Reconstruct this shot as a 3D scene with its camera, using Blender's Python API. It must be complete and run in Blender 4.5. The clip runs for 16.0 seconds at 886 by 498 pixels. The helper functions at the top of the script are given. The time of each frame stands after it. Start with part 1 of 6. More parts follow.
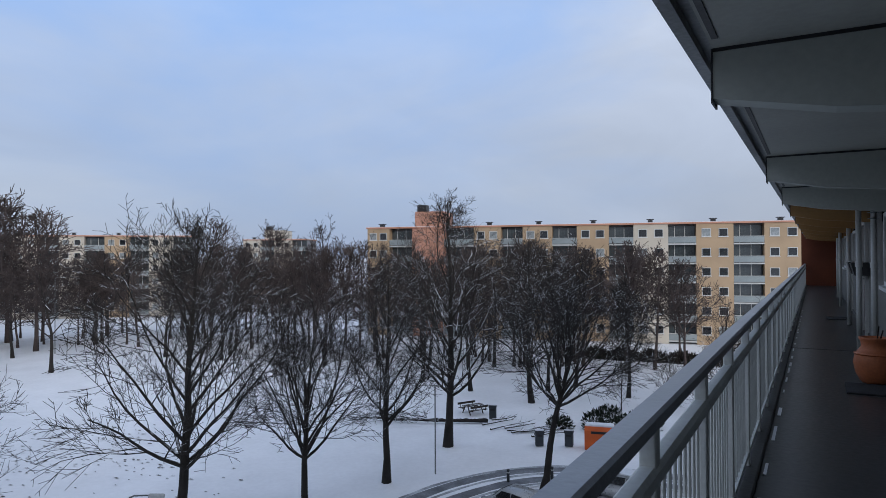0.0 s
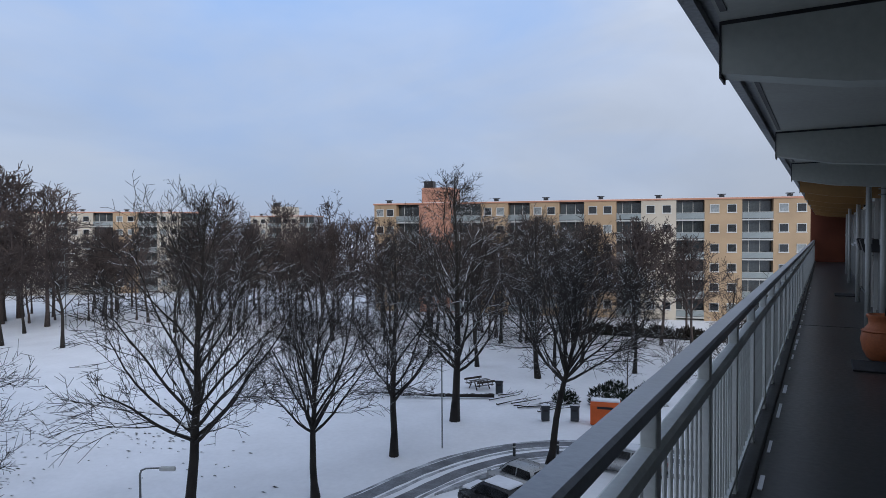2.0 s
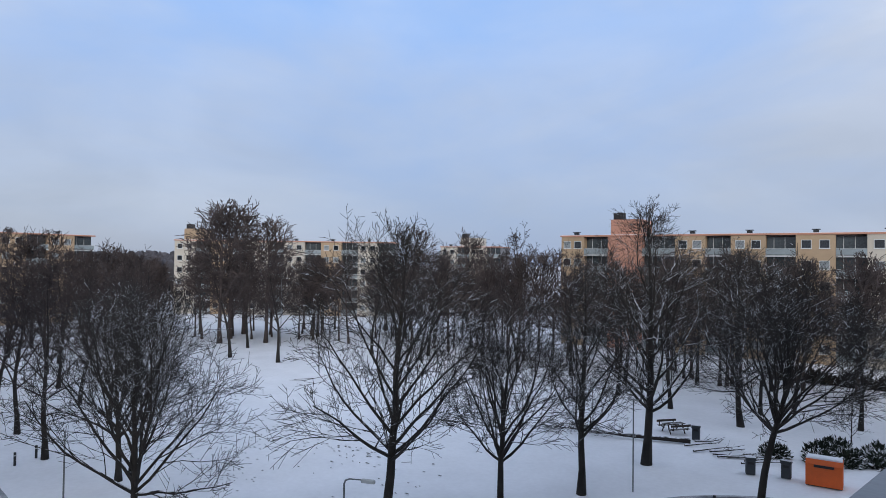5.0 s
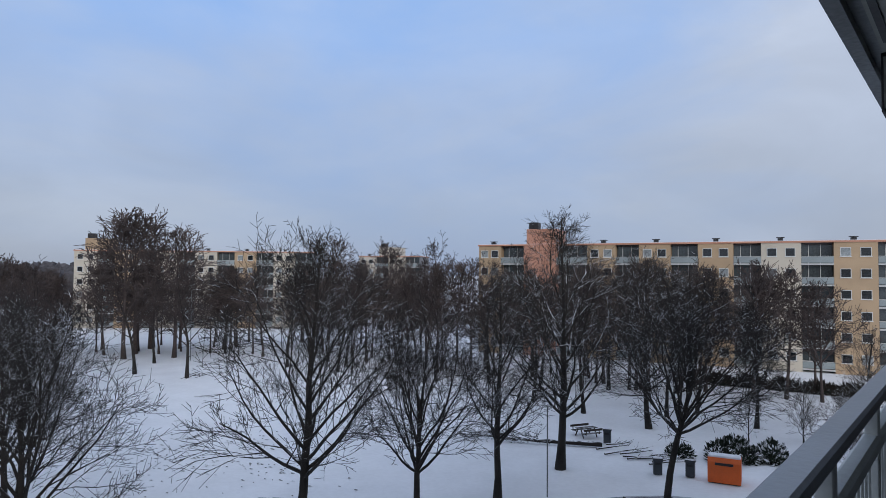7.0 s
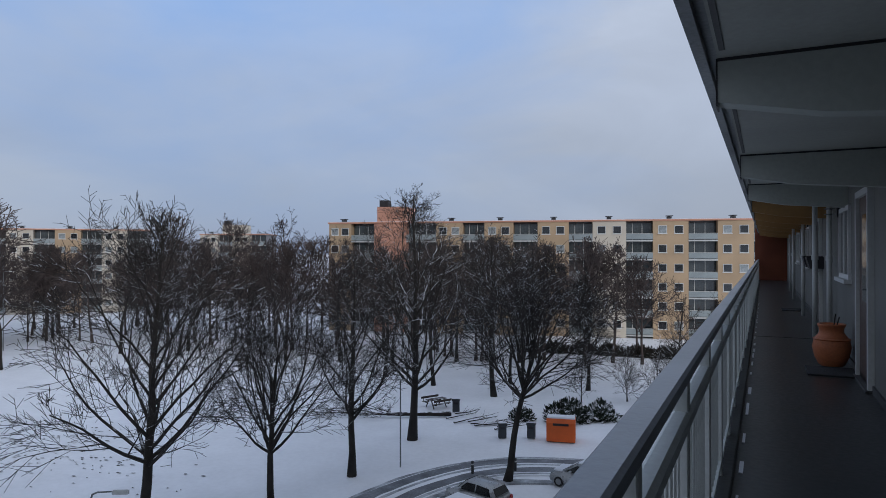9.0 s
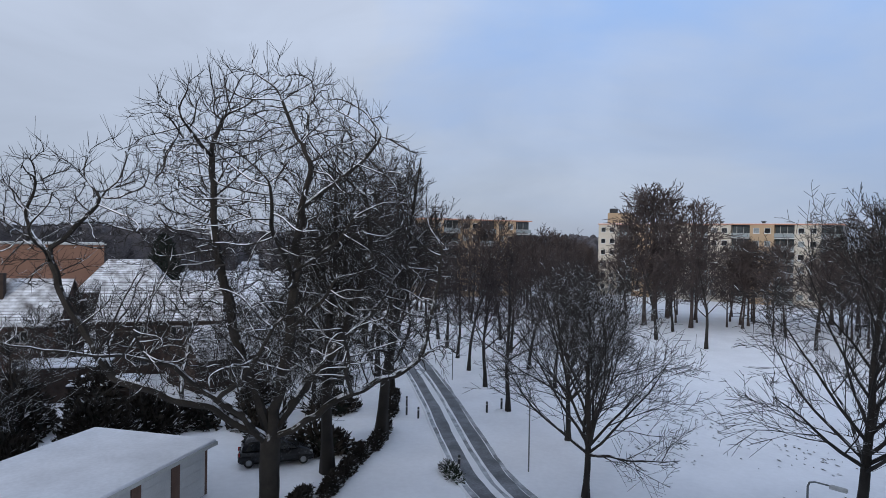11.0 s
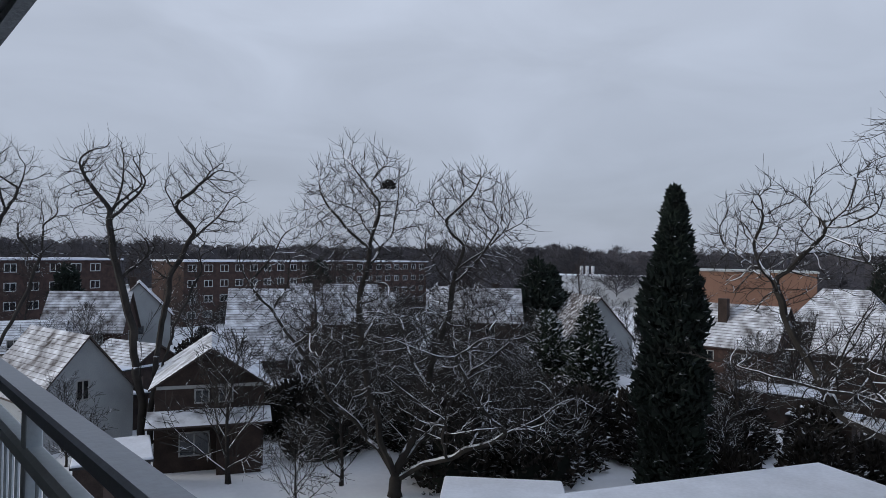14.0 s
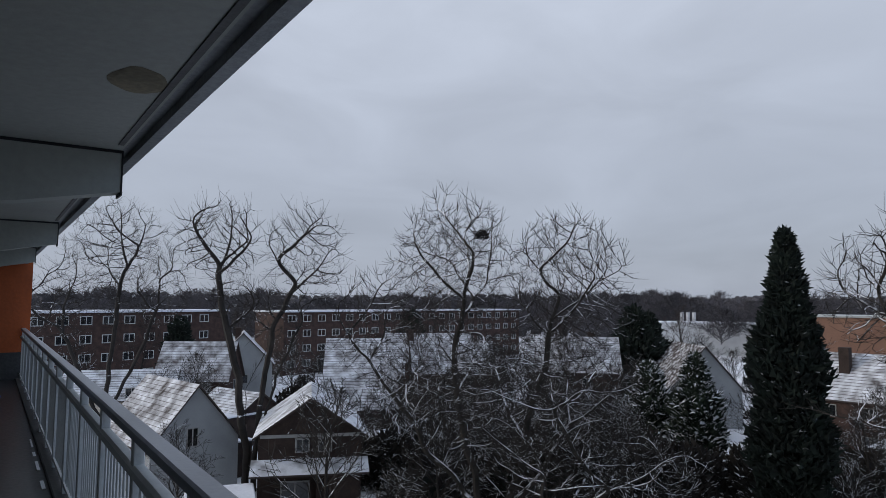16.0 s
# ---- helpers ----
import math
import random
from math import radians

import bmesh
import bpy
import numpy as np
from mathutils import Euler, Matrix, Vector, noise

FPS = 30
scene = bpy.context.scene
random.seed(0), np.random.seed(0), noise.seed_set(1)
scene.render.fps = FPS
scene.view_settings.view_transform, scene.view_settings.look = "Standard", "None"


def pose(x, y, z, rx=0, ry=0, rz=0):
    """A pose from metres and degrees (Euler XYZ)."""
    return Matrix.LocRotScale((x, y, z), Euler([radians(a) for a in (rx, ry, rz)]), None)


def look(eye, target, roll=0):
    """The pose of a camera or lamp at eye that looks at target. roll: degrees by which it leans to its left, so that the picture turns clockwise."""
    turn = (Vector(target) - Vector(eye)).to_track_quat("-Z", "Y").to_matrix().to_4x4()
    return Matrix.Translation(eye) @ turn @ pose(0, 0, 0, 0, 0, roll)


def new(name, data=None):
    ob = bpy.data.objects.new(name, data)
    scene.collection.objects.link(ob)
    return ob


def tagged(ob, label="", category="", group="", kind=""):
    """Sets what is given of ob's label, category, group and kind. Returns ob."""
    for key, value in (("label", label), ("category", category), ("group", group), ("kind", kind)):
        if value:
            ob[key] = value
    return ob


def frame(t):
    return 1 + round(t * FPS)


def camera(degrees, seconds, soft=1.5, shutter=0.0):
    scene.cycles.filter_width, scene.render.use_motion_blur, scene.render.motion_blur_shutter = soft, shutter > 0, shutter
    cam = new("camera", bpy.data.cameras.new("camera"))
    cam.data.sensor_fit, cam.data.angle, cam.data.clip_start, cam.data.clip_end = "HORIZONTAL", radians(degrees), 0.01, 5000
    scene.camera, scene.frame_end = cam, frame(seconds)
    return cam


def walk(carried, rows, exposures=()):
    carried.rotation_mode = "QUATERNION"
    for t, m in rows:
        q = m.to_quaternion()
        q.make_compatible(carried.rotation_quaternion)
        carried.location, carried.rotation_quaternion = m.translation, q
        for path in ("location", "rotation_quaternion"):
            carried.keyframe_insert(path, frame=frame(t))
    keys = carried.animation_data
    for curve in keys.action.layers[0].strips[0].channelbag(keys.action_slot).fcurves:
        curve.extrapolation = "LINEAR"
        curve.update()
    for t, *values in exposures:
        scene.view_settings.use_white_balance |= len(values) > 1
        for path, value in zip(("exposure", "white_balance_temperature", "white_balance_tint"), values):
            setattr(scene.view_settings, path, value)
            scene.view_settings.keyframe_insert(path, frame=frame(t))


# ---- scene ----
cam = camera(67.89, 16.0, soft=0.8)
# seconds, eye, yaw to the left of +y, pitch up, roll
PATH = [
    (0, 0.542, -0.005, 13.509, 30.67, 0.57, -0.26),
    (0.5, 0.539, 0.024, 13.520, 30.01, 0.44, -0.16),
    (1, 0.542, 0.053, 13.529, 29.83, -0.21, 0.33),
    (1.5, 0.546, 0.014, 13.523, 30.79, -1.03, -0.02),
    (2, 0.547, 0.030, 13.519, 31.29, -1.50, -0.29),
    (2.5, 0.549, 0.006, 13.506, 33.01, -3.03, 0.25),
    (3, 0.524, -0.020, 13.510, 33.20, -3.12, 0.09),
    (3.5, 0.472, -0.070, 13.500, 36.67, -1.97, -0.42),
    (4, 0.442, -0.140, 13.500, 41.76, -0.20, 0.46),
    (4.5, 0.453, -0.300, 13.500, 45.51, 0.71, 0.48),
    (4.7, 0.453, -0.360, 13.500, 46.29, 0.95, 0.63),
    (5.4, 0.454, -0.450, 13.500, 47.90, 1.35, 0.80),
    (6.2, 0.449, -0.380, 13.500, 47.60, 1.60, 1.00),
    (6.8, 0.440, -0.255, 13.505, 44.15, 1.86, 0.93),
    (7, 0.445, -0.086, 13.507, 40.28, 2.08, 0.39),
    (7.5, 0.443, -0.004, 13.497, 30.53, 2.48, -0.03),
    (8, 0.420, 0.070, 13.507, 24.30, 1.93, -0.31),
    (8.2, 0.410, 0.069, 13.504, 23.69, 1.20, -0.39),
    (8.6, 0.407, -0.050, 13.480, 23.30, 0.60, -0.30),
    (9.1, 0.371, -0.600, 13.440, 29.00, 0.10, 0.10),
    (9.7, 0.327, -1.400, 13.400, 42.80, -0.15, 0.60),
    (10.3, 0.291, -1.907, 13.363, 58.81, -0.34, 0.92),
    (10.5, 0.286, -1.908, 13.359, 64.29, -0.55, 0.96),
    (11, 0.363, -2.064, 13.381, 82.21, -0.81, 1.07),
    (11.5, 0.530, -2.105, 13.415, 95.24, -1.16, 1.16),
    (12, 0.644, -1.954, 13.452, 107.55, -0.58, 1.01),
    (12.5, 0.545, -2.328, 13.436, 118.00, 0.26, 1.72),
    (13, 0.452, -2.550, 13.438, 126.23, 0.60, 1.31),
    (13.5, 0.446, -2.650, 13.438, 131.87, 0.89, 1.39),
    (14, 0.610, -2.740, 13.500, 138.77, 0.52, 0.95),
    (14.5, 0.693, -2.800, 13.560, 143.95, 0.95, 0.21),
    (15, 0.745, -2.820, 13.600, 147.81, 2.87, -0.61),
    (15.5, 0.748, -2.850, 13.620, 148.52, 3.99, 0.25),
    (16, 0.750, -2.860, 13.620, 146.69, 4.58, 0.31),
]

walk(cam, [(t, pose(x, y, z, 0, 0, yaw) @ pose(0, 0, 0, 90 + pitch) @ pose(0, 0, 0, 0, 0, roll)) for t, x, y, z, yaw, pitch, roll in PATH],
     exposures=[(0, 0.0, 6150, 10), (4.7, 0.05, 6150, 10), (7, -0.1, 6150, 10), (8.2, -0.25, 6150, 10), (10.5, -0.08, 6150, 10), (12.5, 0.05, 6250, 10), (14, -0.15, 6350, 10), (16, -0.18, 6480, 10)])

# ---------------------------------------------------------------- light
world = bpy.data.worlds.new("winter_sky")
world.use_nodes = True
scene.world = world
wt = world.node_tree
wt.nodes.clear()


def wnode(kind, **values):
    n = wt.nodes.new(kind)
    for k, v in values.items():
        n.inputs[k].default_value = v
    return n


sky = wt.nodes.new("ShaderNodeTexSky")
sky.sky_type = "NISHITA"
sky.sun_disc = False
sky.sun_elevation = radians(16)
sky.sun_rotation = radians(115)
sky.air_density, sky.dust_density, sky.ozone_density = 1.0, 1.5, 2.0
sky_out = wnode("ShaderNodeBackground", Strength=0.12)
wt.links.new(sky.outputs[0], sky_out.inputs[0])
coord = wt.nodes.new("ShaderNodeTexCoord")
mapping = wnode("ShaderNodeMapping", Scale=(1.0, 1.0, 2.6))
wt.links.new(coord.outputs["Generated"], mapping.inputs[0])
clouds = wnode("ShaderNodeTexNoise", Scale=1.7, Detail=6.0, Roughness=0.52, Distortion=0.35)
wt.links.new(mapping.outputs[0], clouds.inputs["Vector"])
axis = wt.nodes.new("ShaderNodeVectorMath")
axis.operation = "DOT_PRODUCT"
axis.inputs[1].default_value = (-0.62, 0.62, 0.48)
wt.links.new(coord.outputs["Generated"], axis.inputs[0])
open_sky = wt.nodes.new("ShaderNodeMapRange")
open_sky.inputs[1].default_value, open_sky.inputs[2].default_value = 0.45, 1.0
open_sky.inputs[3].default_value, open_sky.inputs[4].default_value = 0.42, -0.10
wt.links.new(axis.outputs["Value"], open_sky.inputs[0])
shifted = wt.nodes.new("ShaderNodeMath")
shifted.operation = "ADD"
wt.links.new(clouds.outputs[0], shifted.inputs[0])
wt.links.new(open_sky.outputs[0], shifted.inputs[1])
cover = wt.nodes.new("ShaderNodeMapRange")
cover.inputs[1].default_value, cover.inputs[2].default_value = 0.34, 0.70
wt.links.new(shifted.outputs[0], cover.inputs[0])
# height: clear blue above gives way to grey haze at the horizon
split = wt.nodes.new("ShaderNodeSeparateXYZ")
wt.links.new(coord.outputs["Generated"], split.inputs[0])
up_ramp = wt.nodes.new("ShaderNodeValToRGB")
up_ramp.color_ramp.elements[0].position, up_ramp.color_ramp.elements[0].color = 0.0, (0.36, 0.43, 0.58, 1)
up_ramp.color_ramp.elements[1].position, up_ramp.color_ramp.elements[1].color = 0.34, (0.34, 0.53, 0.90, 1)
wt.links.new(split.outputs[2], up_ramp.inputs[0])
veil = wt.nodes.new("ShaderNodeValToRGB")
veil.color_ramp.elements[0].position, veil.color_ramp.elements[0].color = 0.0, (0.42, 0.465, 0.56, 1)
veil.color_ramp.elements[1].position, veil.color_ramp.elements[1].color = 0.4, (0.62, 0.68, 0.80, 1)
wt.links.new(split.outputs[2], veil.inputs[0])
wisps = wnode("ShaderNodeTexNoise", Scale=3.1, Detail=5.0, Roughness=0.5, Distortion=0.6)
wt.links.new(mapping.outputs[0], wisps.inputs["Vector"])
wisp_range = wt.nodes.new("ShaderNodeMapRange")
wisp_range.inputs[1].default_value, wisp_range.inputs[2].default_value = 0.3, 0.75
wisp_range.inputs[3].default_value, wisp_range.inputs[4].default_value = 0.91, 1.14
wt.links.new(wisps.outputs[0], wisp_range.inputs[0])
veiled = wt.nodes.new("ShaderNodeMix")
veiled.data_type, veiled.blend_type = "RGBA", "MULTIPLY"
veiled.inputs[0].default_value = 1
wt.links.new(veil.outputs[0], veiled.inputs[6])
wt.links.new(wisp_range.outputs[0], veiled.inputs[7])
blend = wt.nodes.new("ShaderNodeMix")
blend.data_type = "RGBA"
wt.links.new(cover.outputs[0], blend.inputs[0])
wt.links.new(up_ramp.outputs[0], blend.inputs[6])
wt.links.new(veiled.outputs[2], blend.inputs[7])
cloud_out = wnode("ShaderNodeBackground", Strength=1.0)
wt.links.new(blend.outputs[2], cloud_out.inputs[0])
both = wt.nodes.new("ShaderNodeMixShader")
both.inputs[0].default_value = 0.93
wt.links.new(sky_out.outputs[0], both.inputs[1])
wt.links.new(cloud_out.outputs[0], both.inputs[2])
world_out = wt.nodes.new("ShaderNodeOutputWorld")
wt.links.new(both.outputs[0], world_out.inputs[0])

sun = new("sun", bpy.data.lights.new("sun", "SUN"))
sun.data.energy, sun.data.angle, sun.data.color = 1.35, radians(14), (1.0, 0.93, 0.84)
sun.matrix_world = look((60, -45, 24), (0, 0, 0))


# ---------------------------------------------------------------- materials
def mat(name, color, rough=0.8, vary=0.12, scale=6.0, bump=0.15, metal=0.0, fine=None, tint=None, random_vary=0.0, spec=0.4):
    """A surface with broad and fine variation of its colour, and relief; tint is the second colour of the stains."""
    m = bpy.data.materials.new(name)
    m.use_nodes = True
    nt = m.node_tree
    bsdf = nt.nodes["Principled BSDF"]
    tc = nt.nodes.new("ShaderNodeTexCoord")
    broad, grain = nt.nodes.new("ShaderNodeTexNoise"), nt.nodes.new("ShaderNodeTexNoise")
    broad.inputs["Scale"].default_value, broad.inputs["Detail"].default_value = scale * 0.12, 5
    grain.inputs["Scale"].default_value, grain.inputs["Detail"].default_value = fine or scale * 3, 4
    for n in (broad, grain):
        nt.links.new(tc.outputs["Object"], n.inputs["Vector"])
    dark = tint or tuple(c * (1 - 2.2 * vary) for c in color)
    light = tuple(min(1, c * (1 + vary)) for c in color)
    ramp = nt.nodes.new("ShaderNodeValToRGB")
    ramp.color_ramp.elements[0].position, ramp.color_ramp.elements[1].position = 0.32, 0.68
    ramp.color_ramp.elements[0].color, ramp.color_ramp.elements[1].color = (*dark, 1), (*light, 1)
    nt.links.new(broad.outputs[0], ramp.inputs[0])
    mixed = nt.nodes.new("ShaderNodeMix")
    mixed.data_type, mixed.blend_type = "RGBA", "MULTIPLY"
    fine_ramp = nt.nodes.new("ShaderNodeMapRange")
    fine_ramp.inputs[3].default_value, fine_ramp.inputs[4].default_value = 1 - 2.5 * vary, 1 + 2.5 * vary
    nt.links.new(grain.outputs[0], fine_ramp.inputs[0])
    mixed.inputs[0].default_value = 1
    nt.links.new(ramp.outputs[0], mixed.inputs[6])
    nt.links.new(fine_ramp.outputs[0], mixed.inputs[7])
    last = mixed.outputs[2]
    if random_vary:
        info = nt.nodes.new("ShaderNodeObjectInfo")
        rng = nt.nodes.new("ShaderNodeMapRange")
        rng.inputs[3].default_value, rng.inputs[4].default_value = 1 - random_vary, 1 + random_vary
        nt.links.new(info.outputs["Random"], rng.inputs[0])
        more = nt.nodes.new("ShaderNodeMix")
        more.data_type, more.blend_type = "RGBA", "MULTIPLY"
        more.inputs[0].default_value = 1
        nt.links.new(last, more.inputs[6])
        nt.links.new(rng.outputs[0], more.inputs[7])
        last = more.outputs[2]
    nt.links.new(last, bsdf.inputs["Base Color"])
    bsdf.inputs["Metallic"].default_value = metal
    bsdf.inputs["Specular IOR Level"].default_value = spec
    rr = nt.nodes.new("ShaderNodeMapRange")
    rr.inputs[3].default_value, rr.inputs[4].default_value = max(0.02, rough - 0.12), min(1, rough + 0.12)
    nt.links.new(grain.outputs[0], rr.inputs[0])
    nt.links.new(rr.outputs[0], bsdf.inputs["Roughness"])
    if bump:
        b = nt.nodes.new("ShaderNodeBump")
        b.inputs["Strength"].default_value, b.inputs["Distance"].default_value = bump, 0.02
        nt.links.new(grain.outputs[0], b.inputs["Height"])
        nt.links.new(b.outputs[0], bsdf.inputs["Normal"])
    return m


def snow_topped(name, color, low, high, vary=0.2, scale=8.0, noise_scale=1.6, snow=(0.80, 0.82, 0.86)):
    """A surface on whose upward faces snow lies; low and high are the slopes between which it begins and is full."""
    m = mat(name, color, 0.9, vary, scale, 0.2)
    nt = m.node_tree
    bsdf = nt.nodes["Principled BSDF"]
    base = bsdf.inputs["Base Color"].links[0].from_socket
    geo, sep = nt.nodes.new("ShaderNodeNewGeometry"), nt.nodes.new("ShaderNodeSeparateXYZ")
    nt.links.new(geo.outputs["Normal"], sep.inputs[0])
    patch = nt.nodes.new("ShaderNodeTexNoise")
    patch.inputs["Scale"].default_value, patch.inputs["Detail"].default_value = noise_scale, 4
    nt.links.new(geo.outputs["Position"], patch.inputs["Vector"])
    off = nt.nodes.new("ShaderNodeMath")
    off.operation = "MULTIPLY_ADD"
    off.inputs[1].default_value, off.inputs[2].default_value = 1.6, -0.8
    nt.links.new(patch.outputs[0], off.inputs[0])
    add = nt.nodes.new("ShaderNodeMath")
    add.operation = "ADD"
    nt.links.new(sep.outputs[2], add.inputs[0])
    nt.links.new(off.outputs[0], add.inputs[1])
    amount = nt.nodes.new("ShaderNodeMapRange")
    amount.inputs[1].default_value, amount.inputs[2].default_value = low, high
    nt.links.new(add.outputs[0], amount.inputs[0])
    mx = nt.nodes.new("ShaderNodeMix")
    mx.data_type = "RGBA"
    nt.links.new(amount.outputs[0], mx.inputs[0])
    nt.links.new(base, mx.inputs[6])
    mx.inputs[7].default_value = (*snow, 1)
    nt.links.new(mx.outputs[2], bsdf.inputs["Base Color"])
    return m


def glass(name, color, rough=0.06):
    m = mat(name, color, rough, 0.25, 1.2, 0.0, spec=0.8)
    return m


SNOW = mat("snow", (0.84, 0.85, 0.88), 0.75, 0.03, 2.0, 0.35, fine=3.0)
SNOW_ROOF = mat("roof_snow", (0.78, 0.80, 0.85), 0.75, 0.05, 4.0, 0.3, fine=5.0)
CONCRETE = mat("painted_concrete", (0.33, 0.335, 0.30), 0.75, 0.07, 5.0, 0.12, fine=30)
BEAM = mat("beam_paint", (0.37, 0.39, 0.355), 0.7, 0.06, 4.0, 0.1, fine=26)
EDGE = mat("slab_edge", (0.30, 0.31, 0.31), 0.85, 0.15, 6.0, 0.3, fine=40)
OCHRE = mat("ochre_ceiling_paint", (0.34, 0.19, 0.07), 0.75, 0.06, 5.0, 0.1)
GALLERY_FLOOR = mat("wet_gallery_floor", (0.035, 0.037, 0.039), 0.34, 0.18, 7.0, 0.05, fine=22, spec=0.5)
GUTTER = mat("gutter_concrete", (0.07, 0.07, 0.068), 0.6, 0.2, 8.0, 0.2)
WALL_PAINT = mat("gallery_wall_paint", (0.165, 0.162, 0.15), 0.85, 0.06, 8.0, 0.35, fine=70)
ORANGE_WALL = mat("orange_brick_paint", (0.42, 0.10, 0.03), 0.8, 0.10, 6.0, 0.2)
# the orange wall's darker copy: shade deep in the stairwell is painted in
SHADED_END_WALL = mat("shaded_orange_brick_paint", (0.16, 0.045, 0.022), 0.85, 0.12, 6.0, 0.2)
RAIL_TOP = mat("handrail_grey", (0.25, 0.265, 0.29), 0.36, 0.12, 7.0, 0.08, fine=40, spec=0.5)
RAIL_SIDE = mat("handrail_dark_side", (0.06, 0.062, 0.066), 0.5, 0.1, 7.0, 0.08)
RAIL_WHITE = mat("rail_white_paint", (0.62, 0.64, 0.62), 0.5, 0.07, 9.0, 0.08, fine=40)
PIPE = mat("grey_pipe", (0.52, 0.53, 0.52), 0.55, 0.06, 9.0, 0.05)
DARK = mat("dark_paint", (0.025, 0.025, 0.028), 0.5, 0.15, 6.0, 0.1)
TERRACOTTA = mat("terracotta", (0.45, 0.145, 0.06), 0.6, 0.12, 9.0, 0.15, fine=30)
MAT_RUBBER = mat("rubber_mat", (0.02, 0.02, 0.021), 0.85, 0.2, 9.0, 0.4, fine=60)
DOOR_WOOD = mat("door_paint", (0.09, 0.06, 0.05), 0.5, 0.1, 9.0, 0.1)
WINDOW_WHITE = mat("window_frame_white", (0.60, 0.61, 0.60), 0.5, 0.05, 9.0, 0.05)
WINDOW_HOUSE = mat("house_window_frame", (0.36, 0.36, 0.35), 0.5, 0.08, 9.0, 0.05)
PANE_DARK = glass("dark_window_glass", (0.022, 0.026, 0.030))
PANE_PALE = glass("curtained_window_glass", (0.30, 0.33, 0.34), 0.15)
PANE_BLUE = glass("balcony_glazing", (0.085, 0.105, 0.115), 0.08)
YELLOW = mat("yellow_render", (0.44, 0.32, 0.205), 0.85, 0.06, 2.0, 0.15, fine=12)
CREAM = mat("cream_render", (0.54, 0.49, 0.41), 0.85, 0.05, 2.0, 0.15, fine=12)
SALMON = mat("salmon_render", (0.52, 0.27, 0.19), 0.85, 0.06, 2.0, 0.15, fine=12)
CONCRETE_PALE = mat("pale_concrete", (0.52, 0.53, 0.52), 0.8, 0.08, 3.0, 0.15)
BALUSTRADE = mat("balustrade_panel", (0.27, 0.31, 0.32), 0.4, 0.08, 3.0, 0.05)
# loggia back wall, its dark grey painted to hold the recess's shade
RECESS_SHADE = mat("shaded_loggia_wall", (0.16, 0.16, 0.165), 0.8, 0.12, 3.0, 0.1)
BRICK = mat("brown_brick", (0.050, 0.034, 0.028), 0.9, 0.2, 10.0, 0.4, fine=14)
BRICK_RED = mat("red_brick", (0.072, 0.043, 0.035), 0.9, 0.18, 10.0, 0.4, fine=14)
RENDER_GREY = mat("grey_render", (0.34, 0.36, 0.37), 0.85, 0.08, 4.0, 0.2)
RENDER_WHITE = mat("white_render", (0.62, 0.63, 0.64), 0.85, 0.06, 4.0, 0.2)
ROOF_TILE = snow_topped("snowy_tiles", (0.06, 0.048, 0.045), 0.62, 1.0, 0.2, 6.0, 2.2)
TILE_SNOW = snow_topped("tiles_under_snow", (0.07, 0.055, 0.05), 0.36, 1.0, 0.15, 6.0, 1.0)
ASPHALT = mat("slushy_asphalt", (0.075, 0.078, 0.085), 0.55, 0.3, 6.0, 0.3, fine=9, tint=(0.22, 0.23, 0.25))
ASPHALT_THIN = mat("snow_slush", (0.42, 0.44, 0.47), 0.6, 0.25, 7.0, 0.3, fine=6, tint=(0.16, 0.17, 0.18))
BARK = snow_topped("dark_bark", (0.030, 0.026, 0.023), 0.72, 1.0, 0.25, 9.0, 2.2)
BARK_SNOW = snow_topped("bark_with_snow", (0.034, 0.029, 0.024), 0.46, 0.70, 0.25, 9.0, 1.8)
BARK_BROWN = snow_topped("brown_twigs", (0.052, 0.039, 0.036), 0.95, 1.4, 0.25, 9.0, 2.2)
# bark lightened for distance: the air's haze is put into this colour
BARK_HAZED = mat("hazed_twigs", (0.082, 0.064, 0.060), 0.95, 0.25, 3.0, 0.0)
LEAF_DARK = snow_topped("cypress_leaf", (0.012, 0.020, 0.014), 0.95, 1.35, 0.3, 9.0, 2.5)
LEAF_GREEN = snow_topped("evergreen_leaf", (0.018, 0.028, 0.016), 0.26, 0.62, 0.3, 9.0, 2.0)
HEDGE = snow_topped("hedge_leaf", (0.026, 0.021, 0.016), 0.70, 1.05, 0.3, 9.0, 1.2)
SKIP_ORANGE = mat("orange_container_paint", (0.72, 0.13, 0.022), 0.5, 0.06, 6.0, 0.08)
BIN_GREY = mat("bin_plastic", (0.045, 0.052, 0.06), 0.55, 0.12, 9.0, 0.08)
BENCH_WOOD = snow_topped("bench_planks", (0.05, 0.04, 0.034), 0.9, 1.4, 0.2, 9.0, 3.0)
GALV = mat("galvanised_steel", (0.20, 0.21, 0.21), 0.45, 0.1, 9.0, 0.05, metal=0.6)
POST_DARK = mat("dark_steel", (0.035, 0.037, 0.04), 0.5, 0.12, 9.0, 0.05)
CAR_SILVER = mat("silver_car_paint", (0.40, 0.41, 0.42), 0.3, 0.04, 3.0, 0.0, metal=0.35)
CAR_BLACK = mat("black_car_paint", (0.018, 0.019, 0.022), 0.25, 0.05, 3.0, 0.0)
TYRE = mat("tyre_rubber", (0.015, 0.015, 0.016), 0.8, 0.1, 9.0, 0.1)
RIM = mat("wheel_rim", (0.28, 0.29, 0.30), 0.4, 0.06, 9.0, 0.0, metal=0.6)
TAIL_RED = mat("tail_lamp_red", (0.30, 0.02, 0.02), 0.25, 0.05, 9.0, 0.0)
GARAGE_DOOR = mat("garage_door_white", (0.55, 0.56, 0.56), 0.6, 0.06, 5.0, 0.1)
